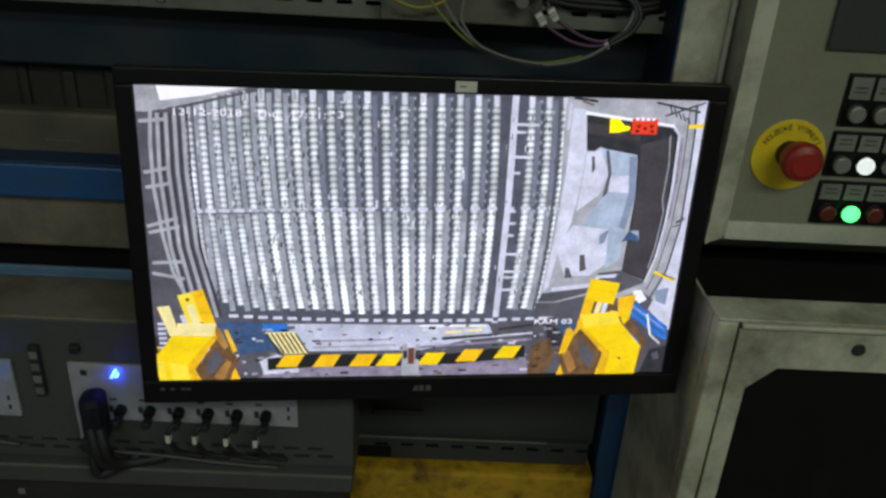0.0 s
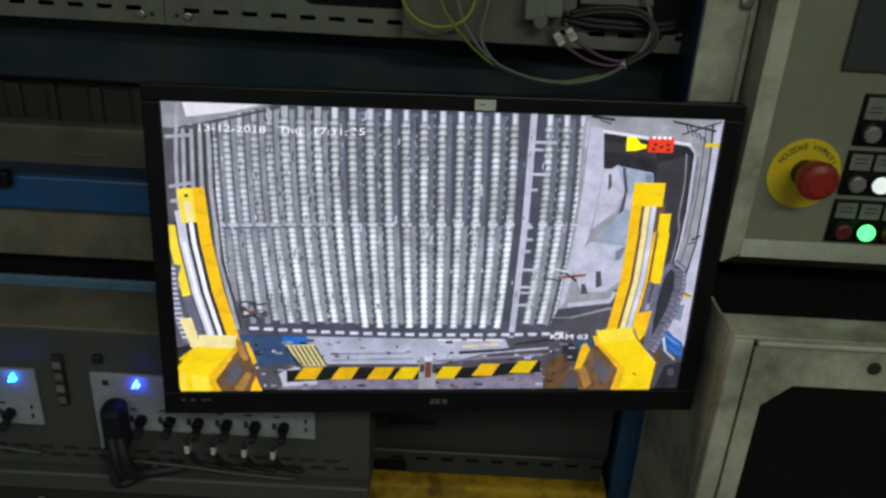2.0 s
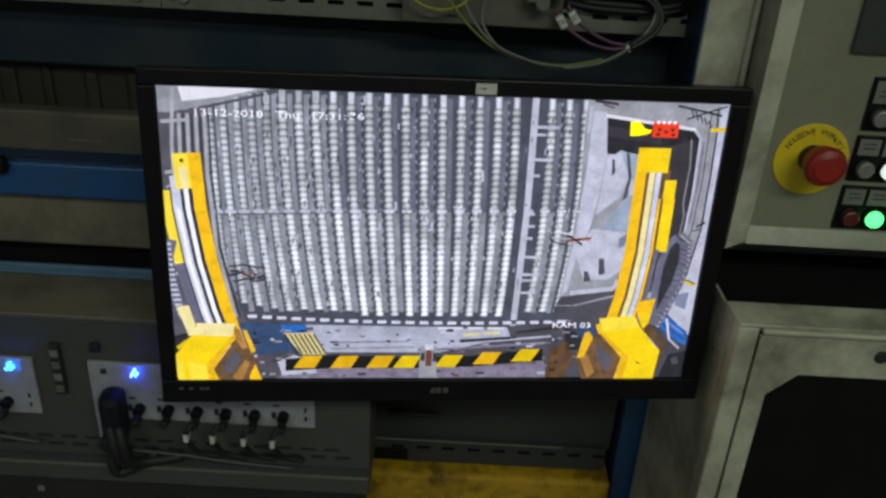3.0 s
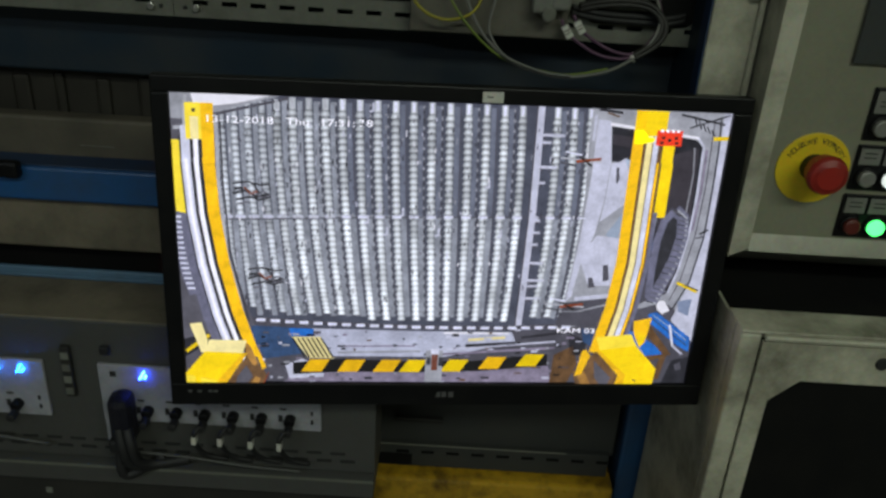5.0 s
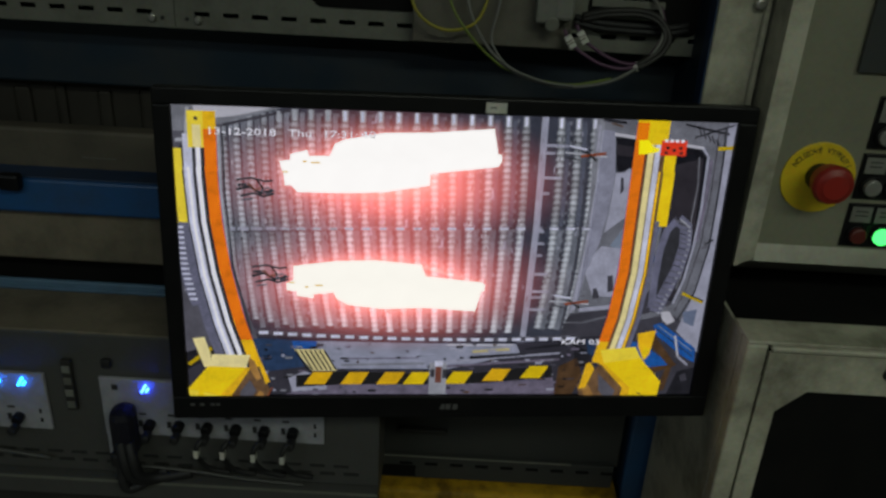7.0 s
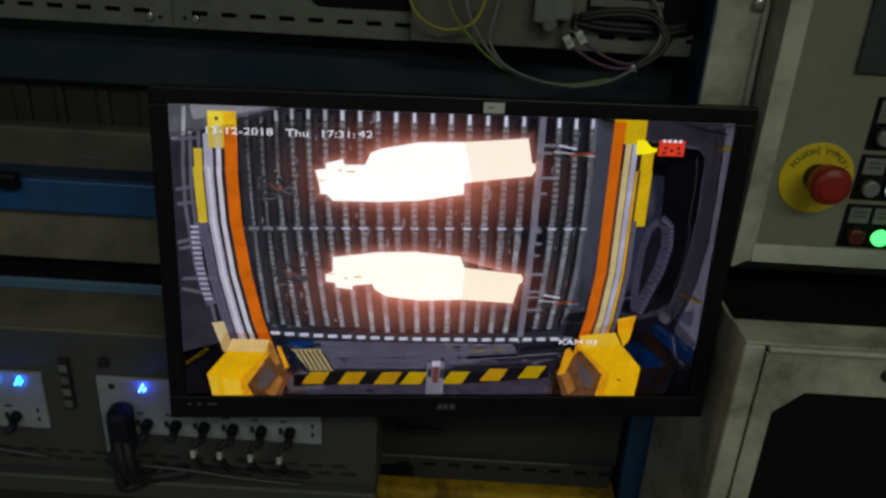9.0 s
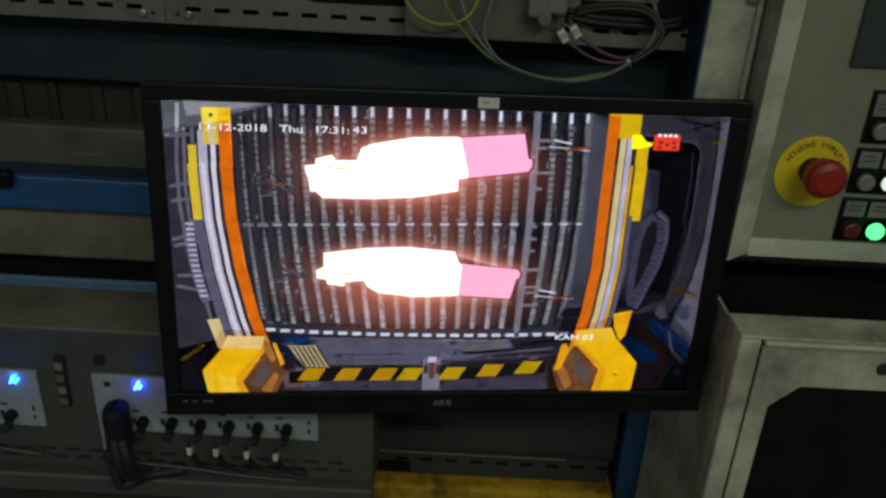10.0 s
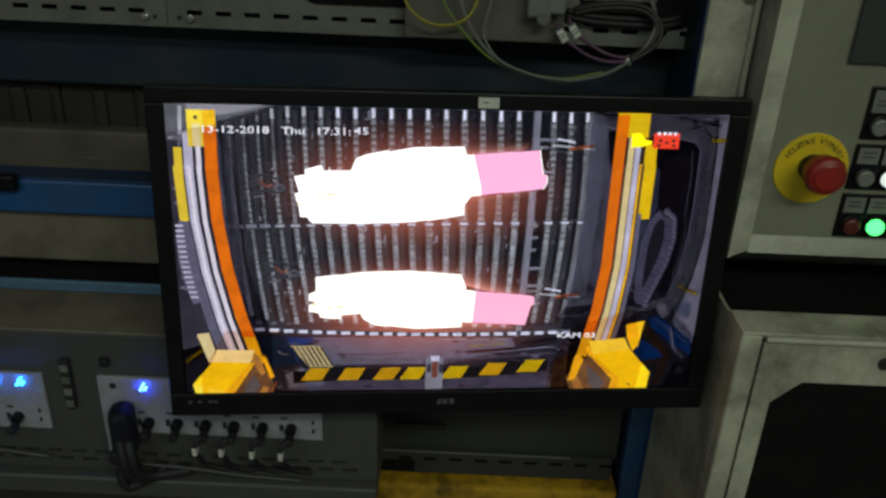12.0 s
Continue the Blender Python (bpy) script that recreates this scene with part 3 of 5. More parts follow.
# ---------------------------------------------------------------- electronics box
def electronics_box():
    b = thing("electronics_box", -0.3, 0.85, 0, "dark grey electronics box with plugged modules", "electronics box")
    o = Vector((-0.3, 0.85, 0))

    def add(name, q, mat, r=0.001, label="", parent=None):
        return part(name, block(*q, r=r, origin=o), mat, parent or b, label)
    add("housing", (-1.2, -0.062, 0.775, 0.86, 0.912, 1.1065), GREY, 0.002)
    add("top_sheet", (-1.2, -0.062, 0.774, 0.862, 1.1068, 1.1095), TAN, 0.001, "grimy tan top sheet")
    add("lower_flange", (-1.2, -0.062, 0.762, 0.86, 0.884, 0.9115), GREY, 0.002)
    add("flange_edge", (-1.2, -0.062, 0.7605, 0.7618, 0.9085, 0.9118), GALV, 0.0)
    add("stand", (-1.2, -0.075, 0.79, 0.88, 0.0, 0.8835), SOOT, 0.003)
    for k in range(17):
        x = -0.56 + 0.0285 * k
        add("vent_slot", (x, x + 0.018, 0.7742, 0.7752, 0.9265, 0.9305), INK, 0.0)
        add("vent_slot", (x - 0.012, x + 0.006, 0.7742, 0.7752, 0.938, 0.9415), INK, 0.0)
    # module faces
    for x0, x1 in ((-0.70, -0.4445), (-0.382, -0.126)):
        m = add("module", (x0, x1, 0.770, 0.7748, 0.975, 1.0525), MODULE, 0.001, "white module face with sockets")
        add("clip", (x0 + 0.006, x0 + 0.017, 0.768, 0.7748, 1.066, 1.077), RUBBER, 0.002, "black clip")
        add("tongue", (x0, x0 + 0.013, 0.7712, 0.7748, 0.942, 0.9746), MODULE, 0.001, "white lower tongue", m)
        n = 6
        for k in range(n):
            x = x1 - 0.036 - 0.0332 * k
            if x < x0 + 0.05:
                continue
            s = part("socket", disc(x - o.x, 0.992, 0.759 - o.y, 0.7698 - o.y, 0.0066, sides=16, r=0.002), BLACK, m)
            part("plug", disc(x - o.x, 0.986, 0.746 - o.y, 0.7588 - o.y, 0.0052, sides=14, r=0.002), RUBBER, m)
            add("port_mark", (x - 0.012, x - 0.004, 0.7693, 0.7698, 1.004, 1.0065), INK, 0.0, "", m)
            add("port_mark", (x - 0.014, x - 0.009, 0.7693, 0.7698, 0.987, 0.996), INK, 0.0, "", m)
        for z in (0.9855, 0.998):
            add("port_mark", (x1 - 0.012, x1 - 0.009, 0.7693, 0.7698, z, z + 0.006), INK, 0.0, "", m)
        add("port_mark", (x0 + 0.014, x0 + 0.021, 0.7693, 0.7698, 1.037, 1.044), INK, 0.0, "", m)
    for cx in (-0.329, -0.4695, -0.4985):
        for dx, dz in ((0.0006, 0.0035), (0.0028, -0.0015), (-0.0024, -0.0022)):
            part("indicator", disc(cx + dx - o.x, 1.042 + dz, 0.764 - o.y, 0.7699 - o.y, 0.0012, sides=10), BLUE_ON if cx > -0.4 else CYAN_ON, b, "lit blue indicator" if cx > -0.4 else "lit cyan indicator")
    add("tag", (-0.481, -0.473, 0.7885, 0.7898, 0.837, 0.845), LABELGREY, 0.0, "small grey tag")
    # narrow terminal strip
    t = add("terminal_strip", (-0.4215, -0.4105, 0.768, 0.7748, 1.006, 1.074), SOOT, 0.001)
    for k in range(4):
        add("terminal", (-0.4205, -0.4115, 0.7665, 0.7679, 1.010 + 0.016 * k, 1.019 + 0.016 * k), LABELGREY if k % 2 else GALV, 0.0005, "", t)
    # big plug with a hanging lead
    big = add("data_plug", (-0.366, -0.338, 0.738, 0.7698, 0.958, 1.026), surface("blue_black_plastic", (0.006, 0.006, 0.016), 0.55, shine=0.25), 0.011, "large blue-black data plug")
    add("plug_hood", (-0.366, -0.347, 0.735, 0.760, 0.952, 0.9715), RUBBER, 0.004, "", big)
    part("lead", tube([Vector(q) - o for q in ((-0.357, 0.748, 0.955), (-0.357, 0.742, 0.93), (-0.352, 0.744, 0.916), (-0.335, 0.75, 0.921), (-0.31, 0.758, 0.936))], 0.006), RUBBER, b)
    for q in ((-0.002, 0.0), (0.008, 0.004)):
        part("lead", tube([Vector(v) - o for v in ((-0.352 + q[0], 0.742, 0.985), (-0.346 + q[0], 0.734, 0.962 + q[1]), (-0.342 + q[0], 0.738, 0.938 + q[1]), (-0.326 + q[0], 0.75, 0.926 + q[1]), (-0.29 + q[0], 0.762, 0.93))], 0.0062), RUBBER, b)
    for x, zt in ((-0.268, 0.976), (-0.238, 0.976), (-0.203, 0.975), (-0.170, 0.974)):
        part("lead", tube([Vector(q) - o for q in ((x + 0.006, 0.748, 0.990), (x + 0.001, 0.742, 0.984), (x, 0.744, 0.968), (x + 0.008, 0.757, 0.942), (x + 0.03, 0.766, 0.929))], 0.003), RUBBER, b)
        add("lead_tag", (x - 0.0026, x + 0.0026, 0.7385, 0.7478, zt - 0.006, zt + 0.005), WHITE, 0.0008, "white lead tag")
    part("lead", tube([Vector(q) - o for q in ((-0.34, 0.752, 0.944), (-0.28, 0.758, 0.935), (-0.22, 0.76, 0.926), (-0.15, 0.764, 0.918))], 0.002), GREY, b)
    part("lead", tube([Vector(q) - o for q in ((-0.62, 0.755, 0.96), (-0.52, 0.755, 0.955), (-0.45, 0.764, 0.938))], 0.0025), GREY, b)
    return b


# ---------------------------------------------------------------- monitor with its running camera picture
S = 0.5313 / 1000  # one picture unit: a thousandth of the screen's width
SUNK = 0.003  # the picture's ground lies this far behind the fitted screen plane
MOVING = {}  # what runs across the picture


def at(u, v, d):
    """The place on the screen: u to the right, v down, d millimetres in front of the picture's ground."""
    return Vector(((u - 500) * S, SUNK - d / 1000, (281 - v) * S))


def flat(name, shapes, parent, origin=(500, 281), d=0.0, label="", thick=0.3, where=None):
    """Thin plates of the picture in one mesh: shapes are (outline, extra depth, material)."""
    bm, mats = bmesh.new(), []
    for pts, extra, mat in shapes:
        if mat not in mats:
            mats.append(mat)
        f, b = [], []
        for u, v in pts:
            p = Vector(((u - origin[0]) * S, -extra / 1000, -(v - origin[1]) * S))
            f.append(bm.verts.new(p))
            b.append(bm.verts.new(p + Vector((0, thick / 1000, 0))))
        faces = [bm.faces.new(f)]
        k = len(pts)
        for i in range(k):
            faces.append(bm.faces.new((f[i], b[i], b[(i + 1) % k], f[(i + 1) % k])))
        for q in faces:
            q.material_index = mats.index(mat)
    bmesh.ops.recalc_face_normals(bm, faces=bm.faces)
    ob = mesh_object(name, bm, mats, parent, label)
    ob.matrix_basis = Matrix.Translation(at(*(where or origin), d))
    return ob


PLAIN = {}  # plain names for the pieces of the picture, by material


def plates(name, shapes, parent, origin=(500, 281), d=0.0, label="", where=None):
    """Like flat(), with the first plate as the part and every other plate a piece under it."""
    base = flat(name, shapes[:1], parent, origin, d, label, where=where)
    for pts, extra, mat in shapes[1:]:
        piece = flat(PLAIN.get(mat.name, "plate"), [(pts, 0, mat)], base, origin, 0)
        piece.matrix_basis = Matrix.Translation((0, -(extra - shapes[0][1]) / 1000, 0))
    return base


def bar(a, b, w, w2=None):
    """Outline of a straight bar from a to b."""
    a, b = Vector(a), Vector(b)
    n = (b - a).normalized()
    n = Vector((-n.y, n.x))
    w2 = w if w2 is None else w2
    return [tuple(a + n * w / 2), tuple(b + n * w2 / 2), tuple(b - n * w2 / 2), tuple(a - n * w / 2)]


def sheet(points):
    """A clear sheet of the picture with that outline."""
    bm = bmesh.new()
    bm.faces.new([bm.verts.new(((u - 500) * S, 0, (281 - v) * S)) for u, v in points])
    return bm


def rect(u0, v0, u1, v1):
    return [(u0, v0), (u1, v0), (u1, v1), (u0, v1)]


def bend(points, w):
    """Outline of a bar along a bent line."""
    p = [Vector(q) for q in points]
    l, r = [], []
    for i, q in enumerate(p):
        n = (p[min(i + 1, len(p) - 1)] - p[max(i - 1, 0)]).normalized()
        n = Vector((-n.y, n.x)) * w / 2
        l.append(tuple(q + n))
        r.append(tuple(q - n))
    return l + r[::-1]


def quad(a, b, c, t):
    """A bow through a (t=0), b (half way down) and c (t=1)."""
    return a * (1 - t) * (1 - 2 * t) + 4 * b * t * (1 - t) + c * t * (2 * t - 1)


P_GAP = glowing("picture_gap", (82, 86, 99), 1.0, 0.3, 60)
P_BAND = glowing("picture_band", (116, 122, 136), 1.0, 0.3, 40)
P_BANDLOW = glowing("picture_lit_band", (154, 160, 168), 1.0, 0.35, 45)
P_RECESS = glowing("picture_recess", (66, 62, 68), 1.0, 0.25, 40)
P_DARK = glowing("picture_dark", (46, 46, 52), 1.0, 0.4, 90)
P_SHADE = glowing("picture_shade", (86, 85, 93), 1.0, 0.25, 40)
P_WALL = glowing("picture_wall", (168, 171, 176), 1.0, 0.25, 40)
P_LIGHT = glowing("picture_light", (210, 213, 228), 1.0, 0.2, 60)
P_WHITE = glowing("picture_white", (246, 246, 250), 1.05, 0.1, 60)
P_FLOOR = glowing("picture_floor", (192, 197, 214), 1.0, 0.25, 50)
P_PURPLE = glowing("picture_purple", (142, 134, 152), 1.0, 0.35, 80)
P_STEELBLUE = glowing("picture_blue_grey", (170, 186, 204), 1.0, 0.22, 35)
P_SHEET = glowing("picture_shaded_sheet", (132, 146, 170), 1.0, 0.22, 35)
P_NAVY = glowing("picture_navy", (58, 84, 120), 1.0, 0.4, 60)
P_BLUE = glowing("picture_blue", (40, 116, 205), 1.0, 0.3, 80)
P_YELLOW = glowing("picture_yellow", (250, 214, 10), 1.0, 0.14, 45)
P_LEMON = glowing("picture_lemon", (252, 226, 60), 1.0, 0.12, 50)
P_CREAM = glowing("picture_cream", (246, 232, 160), 1.0, 0.14, 70)
P_AMBER = glowing("picture_amber", (248, 194, 18), 1.0, 0.2, 60)
P_TAN = glowing("picture_orange", (238, 186, 22), 1.0, 0.3, 50)
P_RUST = glowing("picture_rust", (108, 80, 52), 1.0, 0.45, 90)
P_HORN = glowing("symbol_yellow", (255, 240, 0), 1.25, 0.05, 90)
P_RED = glowing("picture_red", (240, 60, 30), 1.0, 0.1, 90)
P_DUSK = glowing("picture_dusky_orange", (168, 124, 62), 1.0, 0.3, 50)
P_RUSTRED = glowing("picture_rust_red", (132, 60, 26), 1.0, 0.4, 80)
P_BLACK = glowing("picture_black", (28, 27, 28), 1.0, 0.4, 90)
P_CHAIN = glowing("picture_chain", (104, 105, 124), 1.0, 0.3, 90)
P_ROLLER = roller_glow("picture_roller", (234, 241, 252), (124, 129, 140), 1.12)
P_ROLLERDIM = roller_glow("picture_dull_roller", (212, 219, 232), (118, 123, 134), 1.15)
P_ORANGE = glowing("picture_brown", (110, 62, 48), 1.0, 0.45, 90)
P_FLARE = halo("picture_heat_flare", (255, 112, 112), 1.7)
P_HOT = glowing("picture_white_heat", (255, 253, 242), 1.45, 0.02, 30)
P_WARM = glowing("picture_yellow_heat", (255, 252, 234), 1.45, 0.02, 30)
P_FRINGE = halo("picture_heat_fringe", (255, 170, 156), 0.6)
P_HALO = halo("picture_heat_spill", (255, 142, 108), 0.95)
SIDE_TINT = tint("side_tint_film", (0.72, 0.67, 0.70))
DEEP_TINT = tint("deep_tint_film", (0.42, 0.42, 0.47))
ORANGE_TINT = tint("orange_tint_film", (1.0, 0.40, 0.8))
BOX_TINT = tint("box_tint_film", (0.90, 0.70, 0.56))
FLOOR_TINT = tint("floor_tint_film", (0.86, 0.80, 0.86))
GAP_TINT = tint("gap_tint_film", (0.33, 0.31, 0.31))
NECK_TINT = tint("neck_tint_film", (0.66, 0.65, 0.65))
WALL_TINT = tint("wall_tint_film", (0.74, 0.74, 0.76))
PINK = [tint("first_cooling_tint", (0.96, 0.86, 0.74)), tint("cooling_tint", (0.82, 0.43, 0.78))]
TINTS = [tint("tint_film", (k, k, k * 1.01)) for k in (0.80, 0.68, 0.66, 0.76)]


PLAIN.update({"picture_dark": "dark_plate", "picture_black": "black_bar", "picture_light": "light_bar", "picture_white": "white_bar", "picture_yellow": "yellow_plate", "picture_cream": "cream_plate", "picture_amber": "amber_plate",
              "picture_rust": "rusty_plate", "picture_blue": "blue_plate", "picture_navy": "navy_plate", "picture_wall": "grey_plate", "picture_shade": "shaded_plate", "picture_chain": "chain_side", "picture_blue_grey": "sheet_cover"})


def between_lines(points, u0, u1):
    """The part of an outline between two upright lines."""
    for edge, side in ((u0, 1), (u1, -1)):
        kept = []
        for a, b in zip(points, points[1:] + points[:1]):
            if (a[0] - edge) * side >= 0:
                kept.append(a)
            if (a[0] - edge) * (b[0] - edge) < 0:
                f = (edge - a[0]) / (b[0] - a[0])
                kept.append((edge, a[1] + (b[1] - a[1]) * f))
        points = kept
    return points


def roller(i, parent):
    """One ribbed roller of the bed, bowed by the wide lens of the works camera."""
    top = 515 + 32.6 * (i - 1) - 0.0172 * (i - 1) ** 3 - 0.02 * abs(i) * (i < 0)
    mid = 523 + 32.3 * (i - 1) - 0.0150 * (i - 1) ** 3
    bot = 526 + 28.6 * (i - 1) - 0.0020 * (i - 1) ** 3
    vb = 431 - 0.145 * (i + 0.5) ** 2
    v0 = 2.0 if top > 200 else 2 + (200 - top) * 0.2
    size = 1.0 if i > -9 else 1.0 - 0.035 * (-9 - i)
    bm = bmesh.new()
    uvl = bm.loops.layers.uv.new("UVMap")
    # a plain neck, then bell-shaped teeth one under the other
    rows = [(v0, 5.6, 0.5), (v0 + 20, 5.6, 0.55)]
    v = v0 + 20
    pitch = 12.2
    while v + pitch < vb:
        rows += [(v, 6.0, 0.0), (v + 0.5 * pitch, 7.6, 0.5), (v + 0.8 * pitch, 9.8, 0.8), (v + 0.97 * pitch, 8.4, 0.999)]
        v += pitch
        pitch = 12.2 - 3.0 * (v / 430) * (0.6 if i > -8 else 1.2)
    prev = None
    for v, w, phase in rows:
        t = (v - v0) / (vb - v0)
        u = quad(top, mid, bot, t)
        w *= size * (1 - 0.1 * t)
        even = 7.6 * size * (1 - 0.1 * t)
        phase = 0.55 + (phase - 0.55) * (1 - 0.45 * t)
        row = [(bm.verts.new(((u + off * (w if off < 0 else 0.65 * even + 0.35 * w) - 500) * S, SUNK - high / 1000, (281 - v) * S)), across, phase) for off, high, across in ((-1, 0.35, 0.0), (-0.25, 0.9, 0.38), (0.45, 0.8, 0.72), (1, 0.35, 1.0))]
        if prev:
            for c in range(3):
                f = bm.faces.new((prev[c][0], row[c][0], row[c + 1][0], prev[c + 1][0]))
                for loop, q in zip(f.loops, (prev[c], row[c], row[c + 1], prev[c + 1])):
                    loop[uvl].uv = (q[1], q[2])
        prev = row
    return part("roller", bm, P_ROLLERDIM if i < -10 else P_ROLLER, parent)


def monitor():
    m = new("monitor")
    m.matrix_basis = Matrix(((0.9941, -0.1088, -0.0014, 0.0131), (0.1085, 0.9901, 0.0886, 0.7348), (-0.0082, -0.0882, 0.9961, 1.2394), (0, 0, 0, 1)))
    tagged(m, "black flat monitor showing a works camera picture of a roller bed", "monitor")
    # housing: bezel of four strips with slim rounded edges, back shell, stand arm
    U0, U1, V0, V1 = -31, 1036, -30, 611

    def strip(u0, v0, u1, v1, name):
        a, b = at(u0, v1, 0), at(u1, v0, 0)
        part(name, block(a.x, b.x, -0.0035, 0.012, a.z, b.z, 0.0016), BLACK, m)
    strip(U0, V0, U1, -0.5, "top_bezel")
    strip(U0, 562.5, U1, V1, "bottom_bezel")
    strip(U0, -0.5, -0.5, 562.5, "side_bezel")
    strip(1000.5, -0.5, U1, 562.5, "side_bezel")
    shell = bmesh.new()
    rings = []
    for y, side, over in ((0.0121, 2, 2), (0.030, 62, 18), (0.046, 130, 26), (0.066, 200, 130)):
        a, b = at(U0 + side, V1 - over, 0), at(U1 - side, V0 + over, 0)
        rings.append([shell.verts.new((x, y, z)) for x, z in ((a.x, a.z), (b.x, a.z), (b.x, b.z), (a.x, b.z))])
    for r0, r1 in zip(rings, rings[1:]):
        for k in range(4):
            shell.faces.new((r0[k], r0[(k + 1) % 4], r1[(k + 1) % 4], r1[k]))
    shell.faces.new(rings[-1])
    bmesh.ops.recalc_face_normals(shell, faces=shell.faces)
    part("back_shell", shell, BLACK, m)
    part("wall_arm", block(-0.05, 0.05, 0.066, 0.215, -0.05, 0.05, 0.004), SOOT, m, "black steel wall arm")
    # paper sticker on the top bezel, maker's mark, menu marks
    a, b = at(537, -4, 0), at(574, -23, 0)
    part("paper_sticker", block(a.x, b.x, -0.0039, -0.0035, a.z, b.z), WHITE, m, "small white paper sticker")
    a, b = at(545, -13, 0), at(556, -15, 0)
    part("sticker_writing", block(a.x, b.x, -0.0041, -0.0039, a.z, b.z), INK, m)
    mark = surface("silver_print", (0.10, 0.10, 0.10), 0.4)
    for k, (u, sl) in enumerate(((485, 4), (497, 0), (511, 0))):
        pts = [(u + sl, 580), (u + 10, 580), (u + 10, 592), (u, 592)]
        o = flat("maker_mark", [(pts, 0, mark)], m, d=6.6)
    for u in (2, 20, 40, 50):
        flat("menu_mark", [(rect(u, 577, u + 8, 582), 0, mark)], m, d=6.6)

    # the picture
    s = flat("screen", [(rect(-4, -4, 1004, 566), 0, P_GAP)], m, label="lit screen with a works camera picture")
    s.data.transform(s.matrix_basis)
    s.matrix_basis = Matrix()

    def add(name, shapes, d, label="", **kw):
        return flat(name, shapes, s, d=d, label=label, **kw)
    for i in range(-16, 9):
        if i == 5:
            continue
        roller(i, s)
    # grey bands beside the rollers: their shadow side and its thin line as colour
    for i in range(-14, 9):
        if i in (4, 5):
            continue
        top = 515 + 32.6 * (i - 1) - 0.0172 * (i - 1) ** 3 + 13
        mid = 523 + 32.3 * (i - 1) - 0.0150 * (i - 1) ** 3 + 12.5
        bot = 526 + 28.6 * (i - 1) - 0.0020 * (i - 1) ** 3 + 11.5
        line = [(quad(top, mid, bot, k / 8), 8 + 412 * k / 8) for k in range(9)]
        haze = i < -6
        add("shadow_band", [(bend(line[:5], 8.5), 0, P_BANDLOW if haze else P_BAND), (bend(line[4:], 10), 0, P_BANDLOW), (bend([(u - 6.4, v) for u, v in line[4:]], 2.2), 0.05, P_SHADE),
                            (bend([(u + 6.6, v) for u, v in line], 1.8), 0.05, P_SHADE)], 0.32)
    # thin drive chains beside some rollers, as short links
    for i in (-10, -8, -7, -5, -4, -2, -1, 1, 3, 6):
        top = 515 + 32.6 * (i - 1) - 0.0172 * (i - 1) ** 3 + 18.6
        mid = 523 + 32.3 * (i - 1) - 0.0150 * (i - 1) ** 3 + 18.2
        bot = 526 + 28.6 * (i - 1) + 16.3
        links = []
        for k in range(44):
            t = k / 44
            u, v = quad(top, mid, bot, t), 8 + 410 * t
            links.append((rect(u - 1.3, v, u + 1.3, v + 5.2), 0, P_DARK if k % 2 else P_WALL))
        add("drive_chain", links, 0.9)
    # middle rail with its caps and small hooks
    caps = [(bend([(90, 228), (330, 219), (600, 211), (745, 206)], 2.6), 0, P_SHADE)]
    for i in range(-14, 9):
        mid = 523 + 32.3 * (i - 1) - 0.0150 * (i - 1) ** 3
        v = 213 - 0.62 * (i - 1) + 0.4
        caps.append((rect(mid - 9, v - 3.2, mid + 9, v + 3), 0.1, P_LIGHT))
    plates("middle_rail", caps, m, d=1.0)
    for i in range(-10, 9):
        if i == 5:
            continue
        top, mid = 515 + 32.6 * (i - 1) - 0.0172 * (i - 1) ** 3, 523 + 32.3 * (i - 1) - 0.0150 * (i - 1) ** 3
        v = 213.4 - 0.62 * (i - 1)
        v0 = 2.0 if top > 200 else 2 + (200 - top) * 0.2
        tone = P_WALL if i < -6 else P_LIGHT
        add("roller_neck", [([(top - 2.6, v0), (top + 2.4, v0), (top + 2.9 + 0.2 * (i % 3), v0 + 15 + i % 4), (top - 2.2, v0 + 17 + 2 * (i % 2))], 0, tone)], 2.085, thick=0.02)
        add("rail_cap", [(rect(mid - 7 + i % 3, v - 1.7, mid + 6.5 + i % 2, v + 1.3), 0, tone)], 2.085, thick=0.02)
    random.seed(4)
    for u, v in ((345, 6), (362, 190), (376, 236), (404, 198), (560, 140), (622, 232), (340, 214), (472, 236), (590, 236)):
        add("hook", [(rect(u, v, u + 4, v + 16), 0, P_LIGHT), (rect(u - 5, v + 13, u, v + 17), 0, P_LIGHT)], 1.15)
    # lower edge of the bed
    dashes = [(bend([(90, 424), (250, 434), (450, 441), (600, 441), (735, 434)], 8), 0, P_SHADE)]
    for k in range(24):
        u = 108 + 27 * k
        v = 441 - 0.000085 * (u - 520) ** 2
        dashes.append((rect(u, v - 3.2, u + 17, v + 3.2), 0.1, P_LIGHT))
    plates("bed_edge", dashes, m, d=1.98)
    # upright guide with brackets
    post = [(bend([(646, -2), (648, 120), (648, 211), (645, 340), (640, 474)], 13), 0, P_LIGHT), (bend([(639, -2), (641, 211), (634, 474)], 3), 0.05, P_SHADE)]
    for v, w in ((50, 44), (64, 20), (110, 36), (140, 16), (214, 14), (238, 16), (262, 14), (300, 30), (336, 34), (348, 22), (374, 30)):
        post.append((rect(650, v, 650 + w, v + 5), -0.05, P_LIGHT))
        post.append((rect(652, v + 5, 660, v + 10), -0.05, P_SHADE))
    plates("upright_guide", post, m, d=1.2)
    # roof corner
    add("roof_corner", [([(-3, -3), (200, -3), (84, 30), (16, 46), (-3, 52)], 0, P_WALL), ([(34, -3), (186, -3), (110, 16), (40, 26)], 0.1, P_WHITE), (bar((18, 50), (200, 4), 5), 0.12, P_SHADE)], 1.1)
